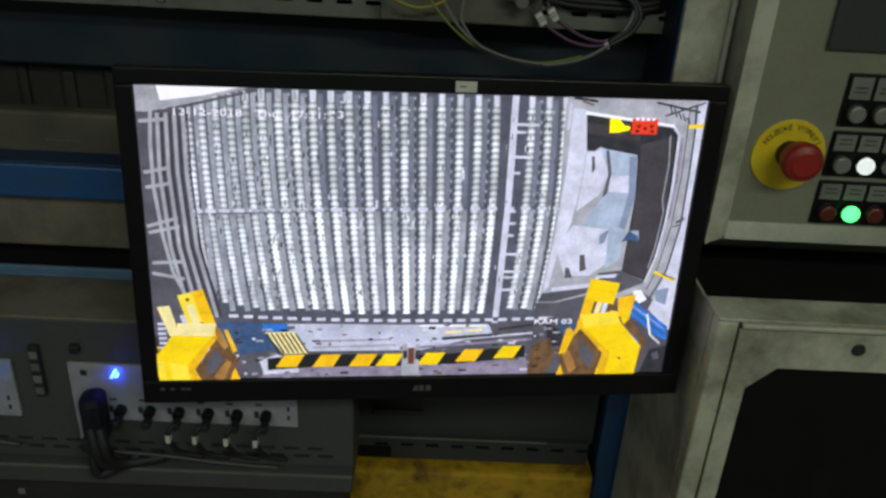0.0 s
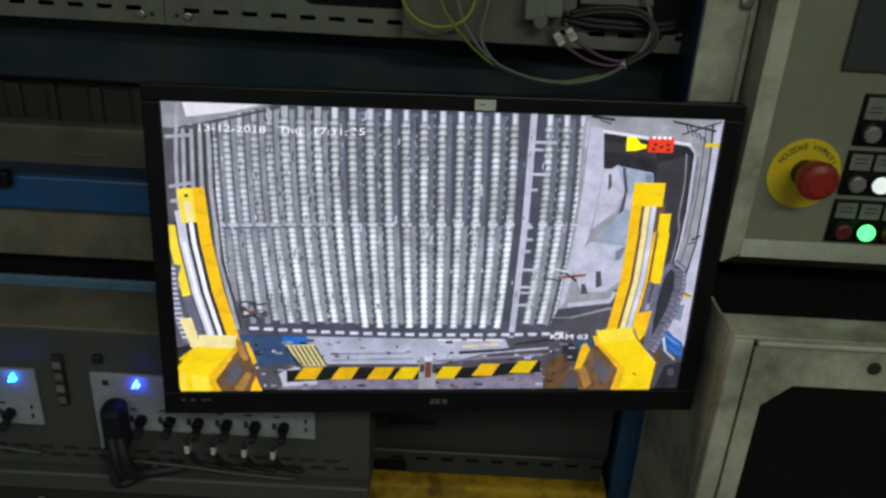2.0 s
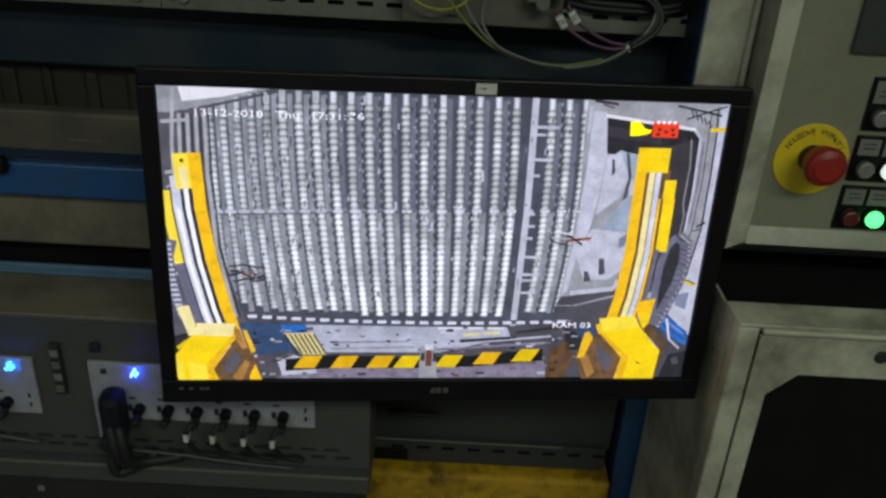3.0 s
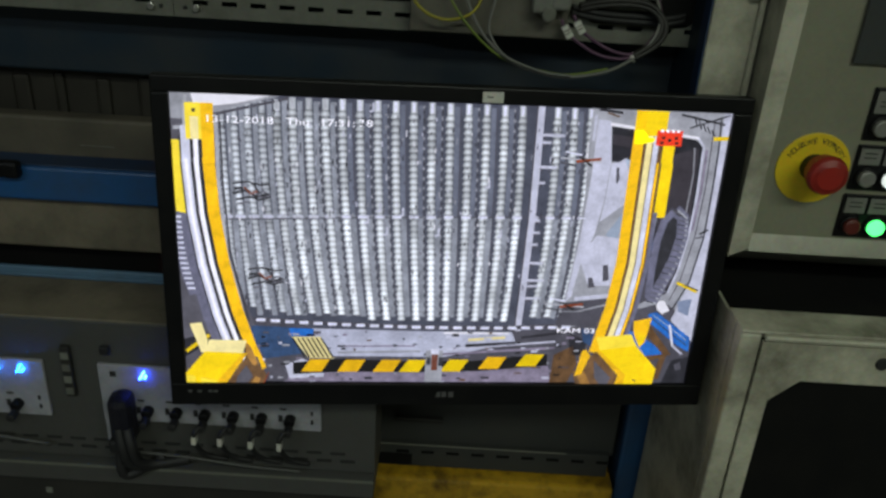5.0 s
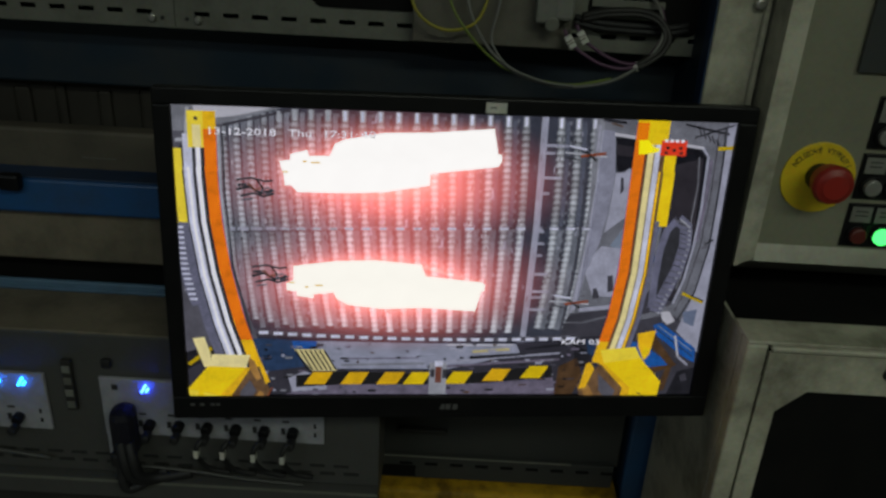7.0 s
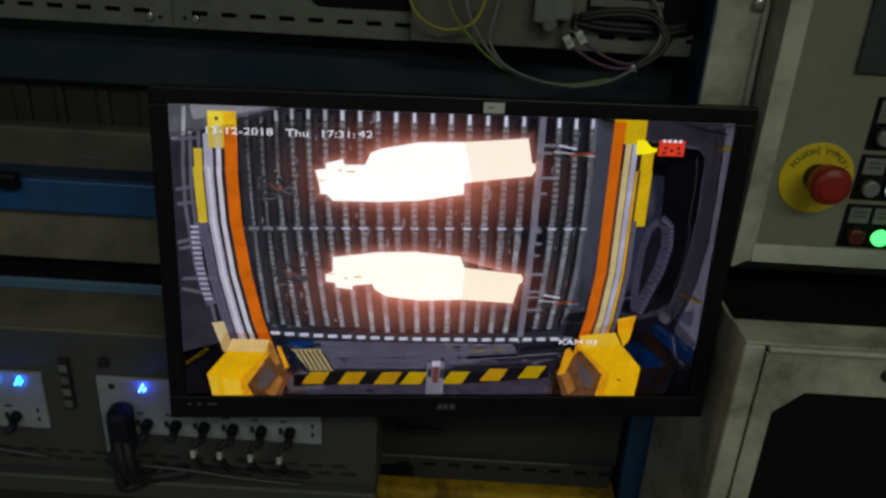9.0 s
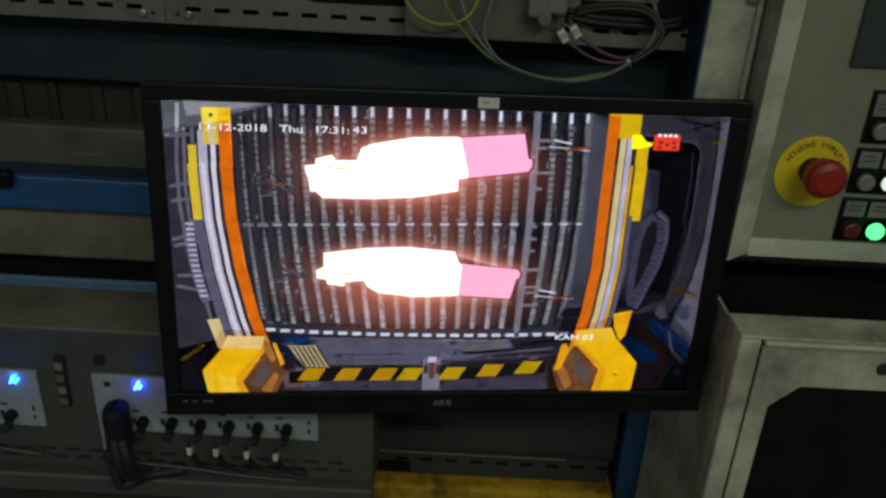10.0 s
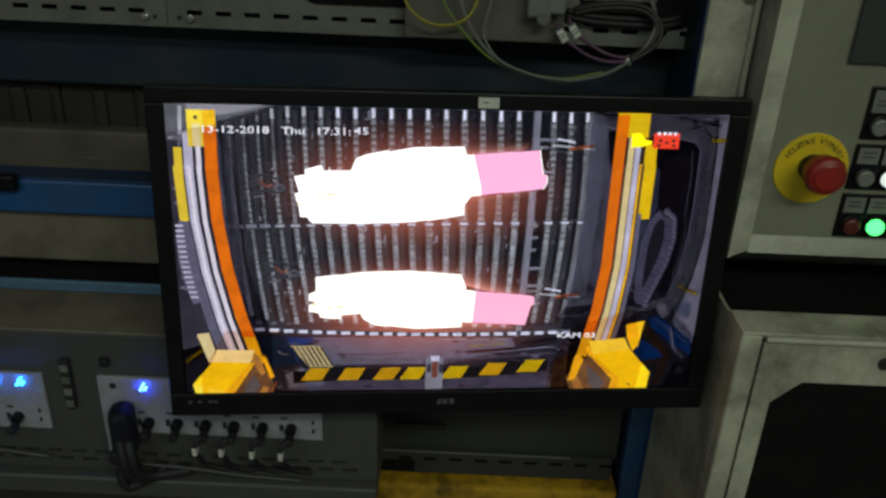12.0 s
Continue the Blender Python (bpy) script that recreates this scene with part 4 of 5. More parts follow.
    # wall beside the bed and the doorway behind it
    wall = [([(738, -3), (1004, -3), (1004, 566), (690, 566), (722, 430), (737, 300), (744, 165), (740, 60)], 0, P_WALL),
            ([(752, 20), (776, 22), (786, 98), (782, 170), (772, 240), (752, 300), (742, 370), (730, 384), (745, 250), (752, 120)], 0.06, P_LIGHT),
            ([(779, 31), (942, 52), (955, 66), (958, 196), (948, 318), (934, 358), (884, 336), (890, 185), (884, 110), (786, 97)], 0.1, P_DARK),
            ([(887, 84), (948, 68), (954, 200), (944, 330), (930, 352), (884, 334), (892, 262), (892, 180)], 0.15, P_RECESS),
            ([(782, 46), (884, 60), (884, 78), (784, 66)], 0.16, P_RECESS),
            ([(787, 100), (802, 98), (812, 90), (822, 96), (833, 142), (820, 181), (779, 216), (784, 165)], 0.2, P_LIGHT),
            ([(797, 108), (802, 108), (806, 132), (800, 140)], 0.26, P_SHADE),
            ([(811, 92), (882, 104), (890, 185), (880, 240), (876, 312), (850, 330), (842, 262), (793, 242), (830, 182), (834, 142)], 0.22, P_STEELBLUE),
            ([(822, 96), (828, 96), (838, 140), (834, 180), (826, 186), (832, 142)], 0.26, P_SHADE),
            ([(834, 146), (886, 142), (888, 178), (838, 176)], 0.26, P_LIGHT),
            ([(868, 106), (882, 108), (890, 185), (878, 250), (866, 246), (876, 180)], 0.27, P_SHEET),
            ([(777, 243), (846, 250), (850, 322), (818, 347), (772, 347), (752, 300), (764, 262)], 0.24, P_LIGHT),
            ([(830, 262), (848, 250), (842, 276), (832, 282)], 0.28, P_SHEET),
            ([(796, 304), (806, 302), (812, 334), (800, 338)], 0.3, P_SHADE), ([(770, 330), (778, 330), (786, 350), (772, 352)], 0.3, P_SHADE),
            ([(875, 276), (888, 253), (907, 264), (909, 277), (894, 270)], 0.3, P_NAVY), ([(888, 253), (906, 252), (909, 270), (896, 268)], 0.28, P_STEELBLUE),
            ([(732, 384), (832, 371), (838, 341), (883, 335), (908, 347), (936, 360), (880, 384), (832, 380), (755, 402), (722, 402)], 0.26, P_SHADE),
            ([(748, 372), (830, 362), (836, 346), (878, 342), (872, 350), (842, 352), (834, 370), (748, 380)], 0.3, P_LIGHT),
            ([(722, 404), (760, 404), (834, 384), (860, 396), (830, 430), (715, 436)], 0.28, P_SHADE),
            ([(776, 25), (945, 46), (946, 51), (776, 31)], 0.3, P_WHITE),
            (bend([(944, 48), (957, 64), (960, 160), (957, 241), (948, 311), (934, 360)], 4), 0.3, P_LIGHT),
            (bend([(940, 66), (946, 120), (944, 190), (950, 214), (944, 290), (936, 330)], 2), 0.32, P_WALL),
            ([(986, -3), (1004, -3), (1004, 470), (950, 420), (976, 335), (990, 241), (990, 128)], 0.2, P_LIGHT),
            (bend([(981, 8), (986, 60), (988, 128), (988, 241), (975, 335), (949, 396)], 3), 0.3, P_DARK),
            (bend([(970, 20), (974, 140), (970, 240), (956, 330), (940, 376)], 2), 0.3, P_SHADE), (bend([(964, 70), (966, 150), (962, 230)], 5), 0.28, P_PURPLE),
            (bar((973, 49), (1001, 47), 7), 0.35, P_YELLOW), (bar((950, 338), (994, 357), 6), 0.35, P_YELLOW), (bar((966, 342), (996, 354), 2.5), 0.4, P_DARK),
            (bar((978, 236), (994, 226), 4), 0.36, P_DARK), (bar((972, 244), (988, 240), 3), 0.36, P_SHADE),
            (bar((905, 6), (990, 22), 4), 0.3, P_DARK), (bar((925, 30), (998, 4), 3), 0.3, P_DARK), (bar((752, 2), (796, 7), 5), 0.3, P_DARK), (bar((768, 8), (790, 14), 3), 0.32, P_RUST),
            (rect(745, 12, 750, 60), 0.2, P_LIGHT)]
    for k in range(5):
        wall.append((bar((930 + 9 * k, 8 + 6 * k), (938 + 9 * k, 28 + 4 * k), 2.5), 0.32, P_DARK))
    plates("doorway_wall", wall, m, d=1.25)
    # floor strip in front of the bed
    floor = [([(-3, 440), (100, 426), (260, 444), (450, 449), (620, 449), (740, 440), (880, 400), (1004, 440), (1004, 566), (-3, 566)], 0, P_SHADE),
             ([(240, 446), (450, 450), (630, 450), (640, 472), (500, 506), (262, 506), (236, 470)], 0.1, P_FLOOR),
             ([(110, 440), (236, 446), (228, 500), (150, 512), (120, 470)], 0.1, P_NAVY),
             ([(196, 446), (244, 447), (240, 464), (200, 462)], 0.2, P_BLUE),
             ([(-3, 470), (60, 445), (60, 470), (-3, 510)], 0.1, P_DARK), (bar((2, 497), (46, 462), 7), 0.2, P_YELLOW),
             (bar((495, 453), (626, 453), 4), 0.2, P_WHITE), (bar((500, 462), (528, 461), 7), 0.2, P_LIGHT),
             (bar((545, 468), (618, 462), 6), 0.2, P_CREAM), (bar((540, 481), (640, 474), 7), 0.2, P_DARK),
             (bar((494, 490), (720, 470), 4), 0.2, P_LIGHT), (bar((494, 500), (720, 484), 5), 0.2, P_PURPLE),
             (bar((290, 498), (450, 494), 4), 0.2, P_WALL), (bar((300, 484), (440, 482), 3), 0.2, P_PURPLE), (bar((650, 462), (730, 450), 5), 0.2, P_DARK),
             ([(200, 528), (470, 540), (710, 524), (720, 566), (190, 566)], 0.15, P_PURPLE),
             ([(188, 526), (220, 512), (262, 530), (262, 552), (196, 556)], 0.35, P_LIGHT),
             ([(720, 500), (756, 480), (770, 520), (752, 566), (716, 566)], 0.3, P_RUST),
             ([(744, 446), (784, 470), (780, 500), (752, 500)], 0.3, P_DARK), ([(770, 440), (812, 452), (806, 486), (776, 470)], 0.32, P_NAVY)]
    for k in range(130):
        u, v = random.uniform(130, 770), random.uniform(450, 562)
        w = random.uniform(3, 16)
        floor.append((rect(u, v, u + w, v + random.uniform(2, 5)), 0.38 + 0.0008 * k, random.choice((P_LIGHT, P_DARK, P_WALL, P_PURPLE, P_SHADE, P_BLACK, P_DARK, P_RUST))))
    plates("bed_floor", floor, m, d=1.3)
    # machinery at the right foot
    plates("side_machinery", [([(868, 400), (930, 380), (1004, 430), (1004, 566), (868, 566)], 0, P_SHADE), ([(856, 442), (880, 446), (952, 494), (905, 512), (880, 566), (862, 566)], 0.1, P_BLUE),
                           ([(892, 503), (954, 495), (944, 553), (900, 566), (886, 566)], 0.14, P_RUST), ([(900, 520), (940, 505), (930, 545), (902, 552)], 0.18, P_SHADE),
                           ([(902, 407), (918, 402), (996, 458), (998, 490), (972, 476), (910, 428)], 0.2, P_BLUE), (bar((908, 414), (992, 476), 3), 0.3, P_NAVY), (bar((912, 408), (990, 464), 2), 0.3, P_STEELBLUE),
                           ([(884, 430), (900, 420), (962, 496), (950, 502)], 0.15, P_RUST), (bar((950, 430), (962, 476), 4), 0.35, P_WHITE), (bar((962, 476), (985, 496), 4), 0.35, P_LIGHT),
                           ([(913, 378), (930, 377), (944, 398), (930, 406), (918, 396)], 0.3, P_WHITE), ([(958, 378), (986, 372), (984, 410), (962, 400)], 0.12, P_SHEET), ([(868, 396), (914, 392), (908, 420), (880, 426)], 0.12, P_SHADE),
                           ([(966, 510), (1004, 500), (1004, 566), (950, 566)], 0.16, P_DARK), ([(972, 520), (984, 514), (990, 530), (978, 534)], 0.2, P_SHADE)], m, d=1.42)
    # striped bar with the post in its middle, striped board
    stripes = [([(203, 520), (300, 511), (438, 517), (560, 514), (706, 498), (708, 524), (560, 538), (438, 541), (300, 540), (203, 546)], 0, P_BLACK)]
    for u in (222, 292, 362, 414, 496, 572, 648):
        k = 0 if u < 470 else -(u - 480) * 0.085
        stripes.append(([(u + 14, 513 + k), (u + 52, 513 + k), (u + 36, 540 + k), (u - 4, 540 + k)], 0.1, P_YELLOW if u in (414, 496, 648) else P_AMBER))
    stripes += [(rect(462, 492, 496, 562), 0.2, P_WALL), (rect(464, 506, 472, 524), 0.3, P_DARK), (rect(474, 500, 486, 536), 0.3, P_ORANGE), (rect(488, 506, 496, 526), 0.3, P_DARK), (rect(472, 488, 488, 500), 0.3, P_LIGHT)]
    plates("striped_bar", stripes, m, d=1.85)
    board = [([(200, 464), (256, 464), (282, 510), (234, 510)], 0, P_CREAM)]
    for k in range(7):
        board.append((bar((203 + 9 * k, 466), (226 + 9 * k, 508), 3.2), 0.1, P_BLACK))
    plates("striped_board", board, m, d=1.9)

    # near side of the bed at the left, in front of the path of the blanks
    near = [([(-4, 44), (20, 46), (84, 30), (74, 130), (82, 230), (100, 330), (132, 440), (60, 452), (-4, 470)], 0, P_SHADE)]
    for k in range(4):
        near.append((bend([(34 + 14 * k, 46), (31 + 15 * k, 150), (40 + 15 * k, 290), (66 + 16 * k, 430)], 6), 0.08, P_WALL))
        near.append((bend([(41 + 14 * k, 46), (38 + 15 * k, 150), (47 + 15 * k, 290), (73 + 16 * k, 430)], 3), 0.08, P_DARK))
    near.append((bend([(26, 4), (19, 100), (19, 180), (28, 270), (41, 340), (58, 380)], 6), 0.2, P_WALL))
    for (u0, v0), (u1, v1) in (((3, 61), (46, 57)), ((4, 151), (47, 142)), ((5, 178), (47, 170)), ((2, 250), (56, 234)), ((4, 262), (58, 250)), ((6, 320), (60, 318)), ((4, 340), (60, 352))):
        near.append((bar((u0, v0), (u1, v1), 6), 0.22, P_WALL))
    plates("near_side", near, m, d=3.0)

    # overlay symbols and writing
    add("horn_symbol", [([(820, 36), (836, 35), (848, 48), (860, 50), (858, 56), (838, 61), (822, 62)], 0, P_HORN)], 5.3)
    box_ = [(rect(862, 35, 910, 63), 0, P_RED)]
    for k in range(4):
        box_.append((rect(868 + 10 * k, 33, 874 + 10 * k, 38), 0.1, P_WHITE))
    for u, v in ((872, 46), (884, 50), (896, 46), (870, 55), (898, 55)):
        box_.append((rect(u, v, u + 6, v + 5), 0.1, P_BLACK))
    add("box_symbol", box_, 5.3)
    for ch, u, w in (("13-12-2018", 110, 1), ("Thu", 210, 1), ("17:31:", 279, 1)):
        t = lettering("caption", ch, 17.5 * S, P_WHITE, s, Matrix.Translation(at(u + 6, 43, 5.4)) @ pose(0, 0, 0, 90, 0, 0), wide=1.46)
    lettering("caption", "KAM 03", 15.5 * S, P_WHITE, s, Matrix.Translation(at(757, 442, 5.4)) @ pose(0, 0, 0, 90, 0, 0), wide=1.5)
    # counting drums for the seconds: tens and units round their rims
    MOVING["drums"] = []
    for u, digits, step in ((327, "34", 72), (341, "0123456789", 36)):
        bm = bmesh.new()
        bmesh.ops.create_cone(bm, cap_ends=True, segments=20, radius1=0.008, radius2=0.008, depth=0.006)
        bmesh.ops.rotate(bm, verts=bm.verts, cent=(0, 0, 0), matrix=Matrix.Rotation(radians(90), 3, "Y"))
        core = len(bm.faces)
        for k, ch in enumerate(digits):
            n = lettering("digit", ch, 17.5 * S, P_WHITE, None, Matrix(), wide=1.46)
            n.data.transform(pose(0, 0, 0, k * step, 0, 0) @ pose(0, -0.027, 0, 90, 0, 0))
            bm.from_mesh(n.data)
            bpy.data.objects.remove(n)
        for q, f in enumerate(bm.faces):
            f.material_index = 0 if q < core else 1
        d = part("counting_drum", bm, [BLACK, P_WHITE], s)
        d.matrix_basis = Matrix.Translation(at(u, 43, 2.3) + Vector((0, 0.027, 0)))
        MOVING["drums"].append((d, step))

    # added films that dim the picture like an exposure drop, behind the ground until they are needed
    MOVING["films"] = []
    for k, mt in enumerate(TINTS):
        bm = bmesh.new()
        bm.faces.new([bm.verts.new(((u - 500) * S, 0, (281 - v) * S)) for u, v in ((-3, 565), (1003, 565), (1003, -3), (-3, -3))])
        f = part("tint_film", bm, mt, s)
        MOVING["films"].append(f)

    # further added films darken sides, wall, floor and boxes for the same drop
    MOVING["side_films"] = []
    for pts in ([(-3, 50), (110, 30), (113, 120), (125, 290), (165, 437), (165, 566), (-3, 566)], [(1003, -3), (774, -3), (775, 213), (760, 401), (745, 440), (745, 566), (1003, 566)]):
        bm = bmesh.new()
        bm.faces.new([bm.verts.new(((u - 500) * S, 0, (281 - v) * S)) for u, v in pts])
        MOVING["side_films"].append(part("tint_film", bm, SIDE_TINT, s))
        deep = part("tint_film", sheet([(-3, 64), (20, 54), (100, 30), (113, 120)] + pts[3:] if pts[0][0] < 0 else [(980, -3), (744, -3), (748, 165), (741, 300), (726, 436), (745, 440), (745, 566), (1003, 566), (1003, 450), (956, 400), (978, 320), (988, 240), (986, 120)]), DEEP_TINT, s)
        MOVING.setdefault("deep_films", []).append(deep)
    bm = bmesh.new()
    bm.faces.new([bm.verts.new(((u - 500) * S, 0, (281 - v) * S)) for u, v in ((745, 566), (745, 440), (620, 447), (450, 448), (165, 437), (165, 566))])
    MOVING["side_films"].append(part("tint_film", bm, FLOOR_TINT, s))
    bm = bmesh.new()
    bm.faces.new([bm.verts.new(((u - 500) * S, 0, (281 - v) * S)) for u, v in ((-3, 566), (1003, 566), (1003, -3), (756, -3), (752, 200), (738, 400), (715, 442), (450, 448), (165, 437), (-3, 440))])
    MOVING["box_films"] = []
    for pts in ([(30, 566), (30, 520), (80, 428), (182, 428), (228, 540), (228, 566)], [(705, 566), (705, 520), (748, 425), (868, 383), (900, 500), (890, 566)]):
        cover = bmesh.new()
        cover.faces.new([cover.verts.new(((u - 500) * S, 0, (281 - v) * S)) for u, v in pts])
        MOVING["box_films"].append(part("tint_film", cover, BOX_TINT, s))
    MOVING["wall_film"] = part("tint_film", bm, WALL_TINT, s)
    # added films that darken gaps and necks once the works camera stops down
    bm, necks = bmesh.new(), bmesh.new()
    random.seed(8)
    for i in range(-13, 10):
        vb = 430 - 0.145 * (i + 1) ** 2
        rowsv = []
        for q in range(9):
            t = q / 8
            k = i - 0.5
            u = quad(515 + 32.6 * k - 0.0172 * k ** 3, 523 + 32.3 * k - 0.0150 * k ** 3, 526 + 28.6 * k - 0.0020 * k ** 3, t)
            w = 11.2 - 1.4 * t
            rowsv.append([bm.verts.new(((u + e * w - 500) * S, 0, (281 - 3 - t * (vb - 3)) * S)) for e in (-1, 1)])
        for a, c in zip(rowsv, rowsv[1:]):
            bm.faces.new((a[0], c[0], c[1], a[1]))
        # the necks between the teeth darkened, some left out at random
        k, v, pitch = i - 1, 30.0, 12.2
        while v + pitch < vb:
            t = (v - 2) / (vb - 2)
            u = quad(515 + 32.6 * k - 0.0172 * k ** 3, 523 + 32.3 * k - 0.0150 * k ** 3, 526 + 28.6 * k - 0.0020 * k ** 3, t)
            w = 4.9 - 0.5 * t
            if random.random() < 0.75:
                necks.faces.new([necks.verts.new(((a - 500) * S, -0.00002, (281 - c) * S)) for a, c in ((u - w, v), (u + w, v), (u + w * 0.8, v + 0.48 * pitch), (u - w * 0.8, v + 0.48 * pitch))])
            v += pitch
            pitch = 12.2 - 3.0 * (v / 430) * 0.7
    MOVING["gap_film"] = [part("tint_film", bm, GAP_TINT, s), part("tint_film", necks, NECK_TINT, s)]
    # the mast edges turn orange
    MOVING["orange_films"] = []
    for side in range(2):
        bm = bmesh.new()
        prev = None
        for q in range(13):
            v = (40 if side == 0 else 4) + (33.5 if side == 0 else 36.5) * q
            u = 72 + 0.00043 * max(v - 100, 0) ** 2 - 22 if side == 0 else 816 - 0.00055 * max(v - 250, 0) ** 2 - 1
            row = [bm.verts.new(((e - 500) * S, 0, (281 - v) * S)) for e in (u, u + 23)]
            if prev:
                bm.faces.new((prev[0], row[0], row[1], prev[1]))
            prev = row
        MOVING["orange_films"].append(part("tint_film", bm, ORANGE_TINT, s))

    # lifting carriages: boxes in front, masts of short pieces that rise from behind them
    left = [([(81, 466), (152, 469), (102, 530), (41, 515)], 0.3, P_YELLOW), ([(41, 515), (102, 530), (107, 570), (51, 570)], 0.25, P_LEMON),
            ([(152, 469), (161, 469), (116, 540), (130, 570), (107, 570), (102, 530)], 0.28, P_TAN), ([(161, 472), (190, 503), (196, 518), (178, 570), (130, 570), (116, 540)], 0.1, P_RUST),
            ([(140, 520), (158, 496), (170, 520), (150, 548), (134, 548)], 0.15, P_SHADE), ([(150, 556), (176, 520), (184, 526), (166, 570)], 0.16, P_DUSK),
            ([(90, 441), (160, 442), (152, 470), (80, 468)], 0.34, P_CREAM), ([(55, 408), (77, 405), (87, 443), (83, 470), (74, 468)], 0.05, P_CREAM),
            ([(157, 446), (168, 456), (180, 491), (172, 497), (158, 474)], 0.2, P_DUSK), ([(173, 456), (180, 456), (196, 500), (188, 505)], 0.22, P_TAN),
            ([(50, 508), (68, 504), (76, 509), (62, 514)], 0.38, P_DUSK), ([(74, 511), (96, 511), (101, 516), (82, 520)], 0.38, P_DUSK), (bar((86, 476), (118, 482), 2), 0.38, P_AMBER),
            ([(60, 520), (70, 522), (72, 568), (64, 568)], 0.3, P_YELLOW), (bar((184, 548), (200, 512), 2.5), 0.24, P_RUSTRED)]
    right = [([(769, 457), (844, 446), (892, 499), (829, 512)], 0.3, P_YELLOW), ([(829, 512), (892, 499), (886, 570), (822, 570)], 0.28, P_YELLOW),
             ([(762, 458), (772, 454), (830, 512), (823, 570), (804, 570), (814, 514)], 0.32, P_TAN), ([(755, 470), (764, 456), (815, 514), (802, 570), (741, 570), (719, 508)], 0.1, P_RUST),
             ([(760, 480), (800, 520), (790, 550), (766, 520)], 0.15, P_SHADE), ([(728, 512), (744, 506), (764, 548), (750, 560)], 0.16, P_DUSK), ([(724, 516), (734, 460), (742, 456), (752, 470), (738, 512)], 0.2, P_TAN),
             ([(759, 428), (830, 421), (844, 446), (796, 457), (770, 458)], 0.34, P_LEMON), ([(831, 392), (867, 384), (860, 438), (850, 451), (835, 420)], 0.15, P_AMBER),
             ([(846, 420), (862, 424), (852, 448), (844, 440)], 0.2, P_YELLOW), (bar((794, 462), (826, 458), 2), 0.38, P_AMBER), ([(832, 500), (856, 490), (884, 490), (858, 504)], 0.38, P_DUSK), (bar((852, 494), (846, 506), 3), 0.4, P_RUST), (bar((846, 524), (854, 528), 3), 0.4, P_RUST),
             (bar((766, 460), (758, 440), 9), 0.3, P_AMBER)]
    MOVING["left_box"] = plates("lift_box", left, m, (110, 500), 4.4, "yellow lifting carriage in the picture")
    MOVING["right_box"] = plates("lift_box", right, m, (810, 500), 4.4, "yellow lifting carriage in the picture")
    MOVING["left_mast"], MOVING["right_mast"] = [], []
    H = 53
    for k in range(5):
        lm = [(rect(-76, -H, 0, H), 0, P_DARK), (rect(-21, -H, 0, H), 0.1, P_AMBER), (rect(-36, -H, -28, H), 0.1, P_WHITE), (rect(-57, -H, -42, H), 0.1, P_LIGHT), (rect(-52, -H, -46, H), 0.15, P_WHITE),
              (rect(-76, -H, -60, H), 0.1, P_LEMON if k < 2 else P_CHAIN)]
        rm = [(rect(0, -H, 82 if k < 2 else 66, H), 0, P_RUST), (rect(0, -H, 20, H), 0.1, P_AMBER), (rect(26, -H, 37, H), 0.1, P_CREAM), (rect(39, -H, 49, H), 0.1, P_LIGHT), (rect(50, -H, 55, H), 0.1, P_AMBER),
              (rect(60, -H, 82, H) if k < 2 else rect(58, -H, 66, H), 0.1, P_YELLOW if k < 2 else P_CHAIN)]
        if k == 0:
            lm = [(rect(-62, -H + 60, 0, H), 0, P_DARK), (rect(-48, -H, 0, -H + 64), 0.12, P_LEMON), (rect(-21, -H, 0, H), 0.2, P_AMBER), (rect(-40, -H + 24, -26, -H + 64), 0.2, P_CREAM), (rect(-36, -H + 10, -30, -H + 16), 0.25, P_DARK),
                  (rect(-36, -H + 64, -28, H), 0.1, P_WHITE), (rect(-57, -H + 40, -42, H), 0.1, P_LIGHT), (rect(-74, -H + 66, -60, H), 0.1, P_LEMON)]
            rm = [(rect(0, -H, 60, -H + 46), 0.1, P_YELLOW), (rect(20, -H + 12, 40, -H + 46), 0.15, P_CREAM), (rect(0, -H + 40, 66, H), 0, P_RUST), (rect(0, -H, 20, H), 0.2, P_AMBER), (rect(26, -H + 46, 37, H), 0.1, P_CREAM), (rect(39, -H + 46, 49, H), 0.1, P_LIGHT), (rect(58, -H + 60, 80, H), 0.1, P_YELLOW)]
        MOVING["left_mast"].append(plates("mast", lm, m, (0, 0), 3.6 + 0.06 * k, "yellow mast with bright guide rods in the picture", where=(100, 500)))
        MOVING["right_mast"].append(plates("mast", rm, m, (0, 0), 3.6 + 0.06 * k, "yellow mast with bright guide rods in the picture", where=(800, 500)))
    spine = [(-24, 190), (-26, 130), (-24, 70), (-16, 30), (2, 8), (20, 22), (24, 60), (16, 110), (-2, 160), (-16, 200)]
    chain = [([(-26, 190), (-22, 40), (0, 10), (18, 40), (10, 110), (-16, 195)], -0.05, P_DARK), (bend(spine[4:], 24), 0, P_CHAIN), (bend(spine[:5], 14), 0.01, P_CHAIN)]
    for k in range(22):
        q = 4 + 5 * k / 21
        i, f = min(int(q), 8), q - min(int(q), 8)
        u, v = spine[i][0] + (spine[i + 1][0] - spine[i][0]) * f, spine[i][1] + (spine[i + 1][1] - spine[i][1]) * f
        chain.append((bar((u - 11, v - 3), (u + 11, v + 2), 2.2), 0.15, P_SHADE if k % 3 else P_DARK))
        chain.append((bar((u + 4, v), (u + 10, v + 1.5), 2.4), 0.18, P_WALL))
    MOVING["right_chain"] = flat("cable_chain", chain, s, (0, 0), 3.3, "grey cable chain in the picture", where=(918, 500))
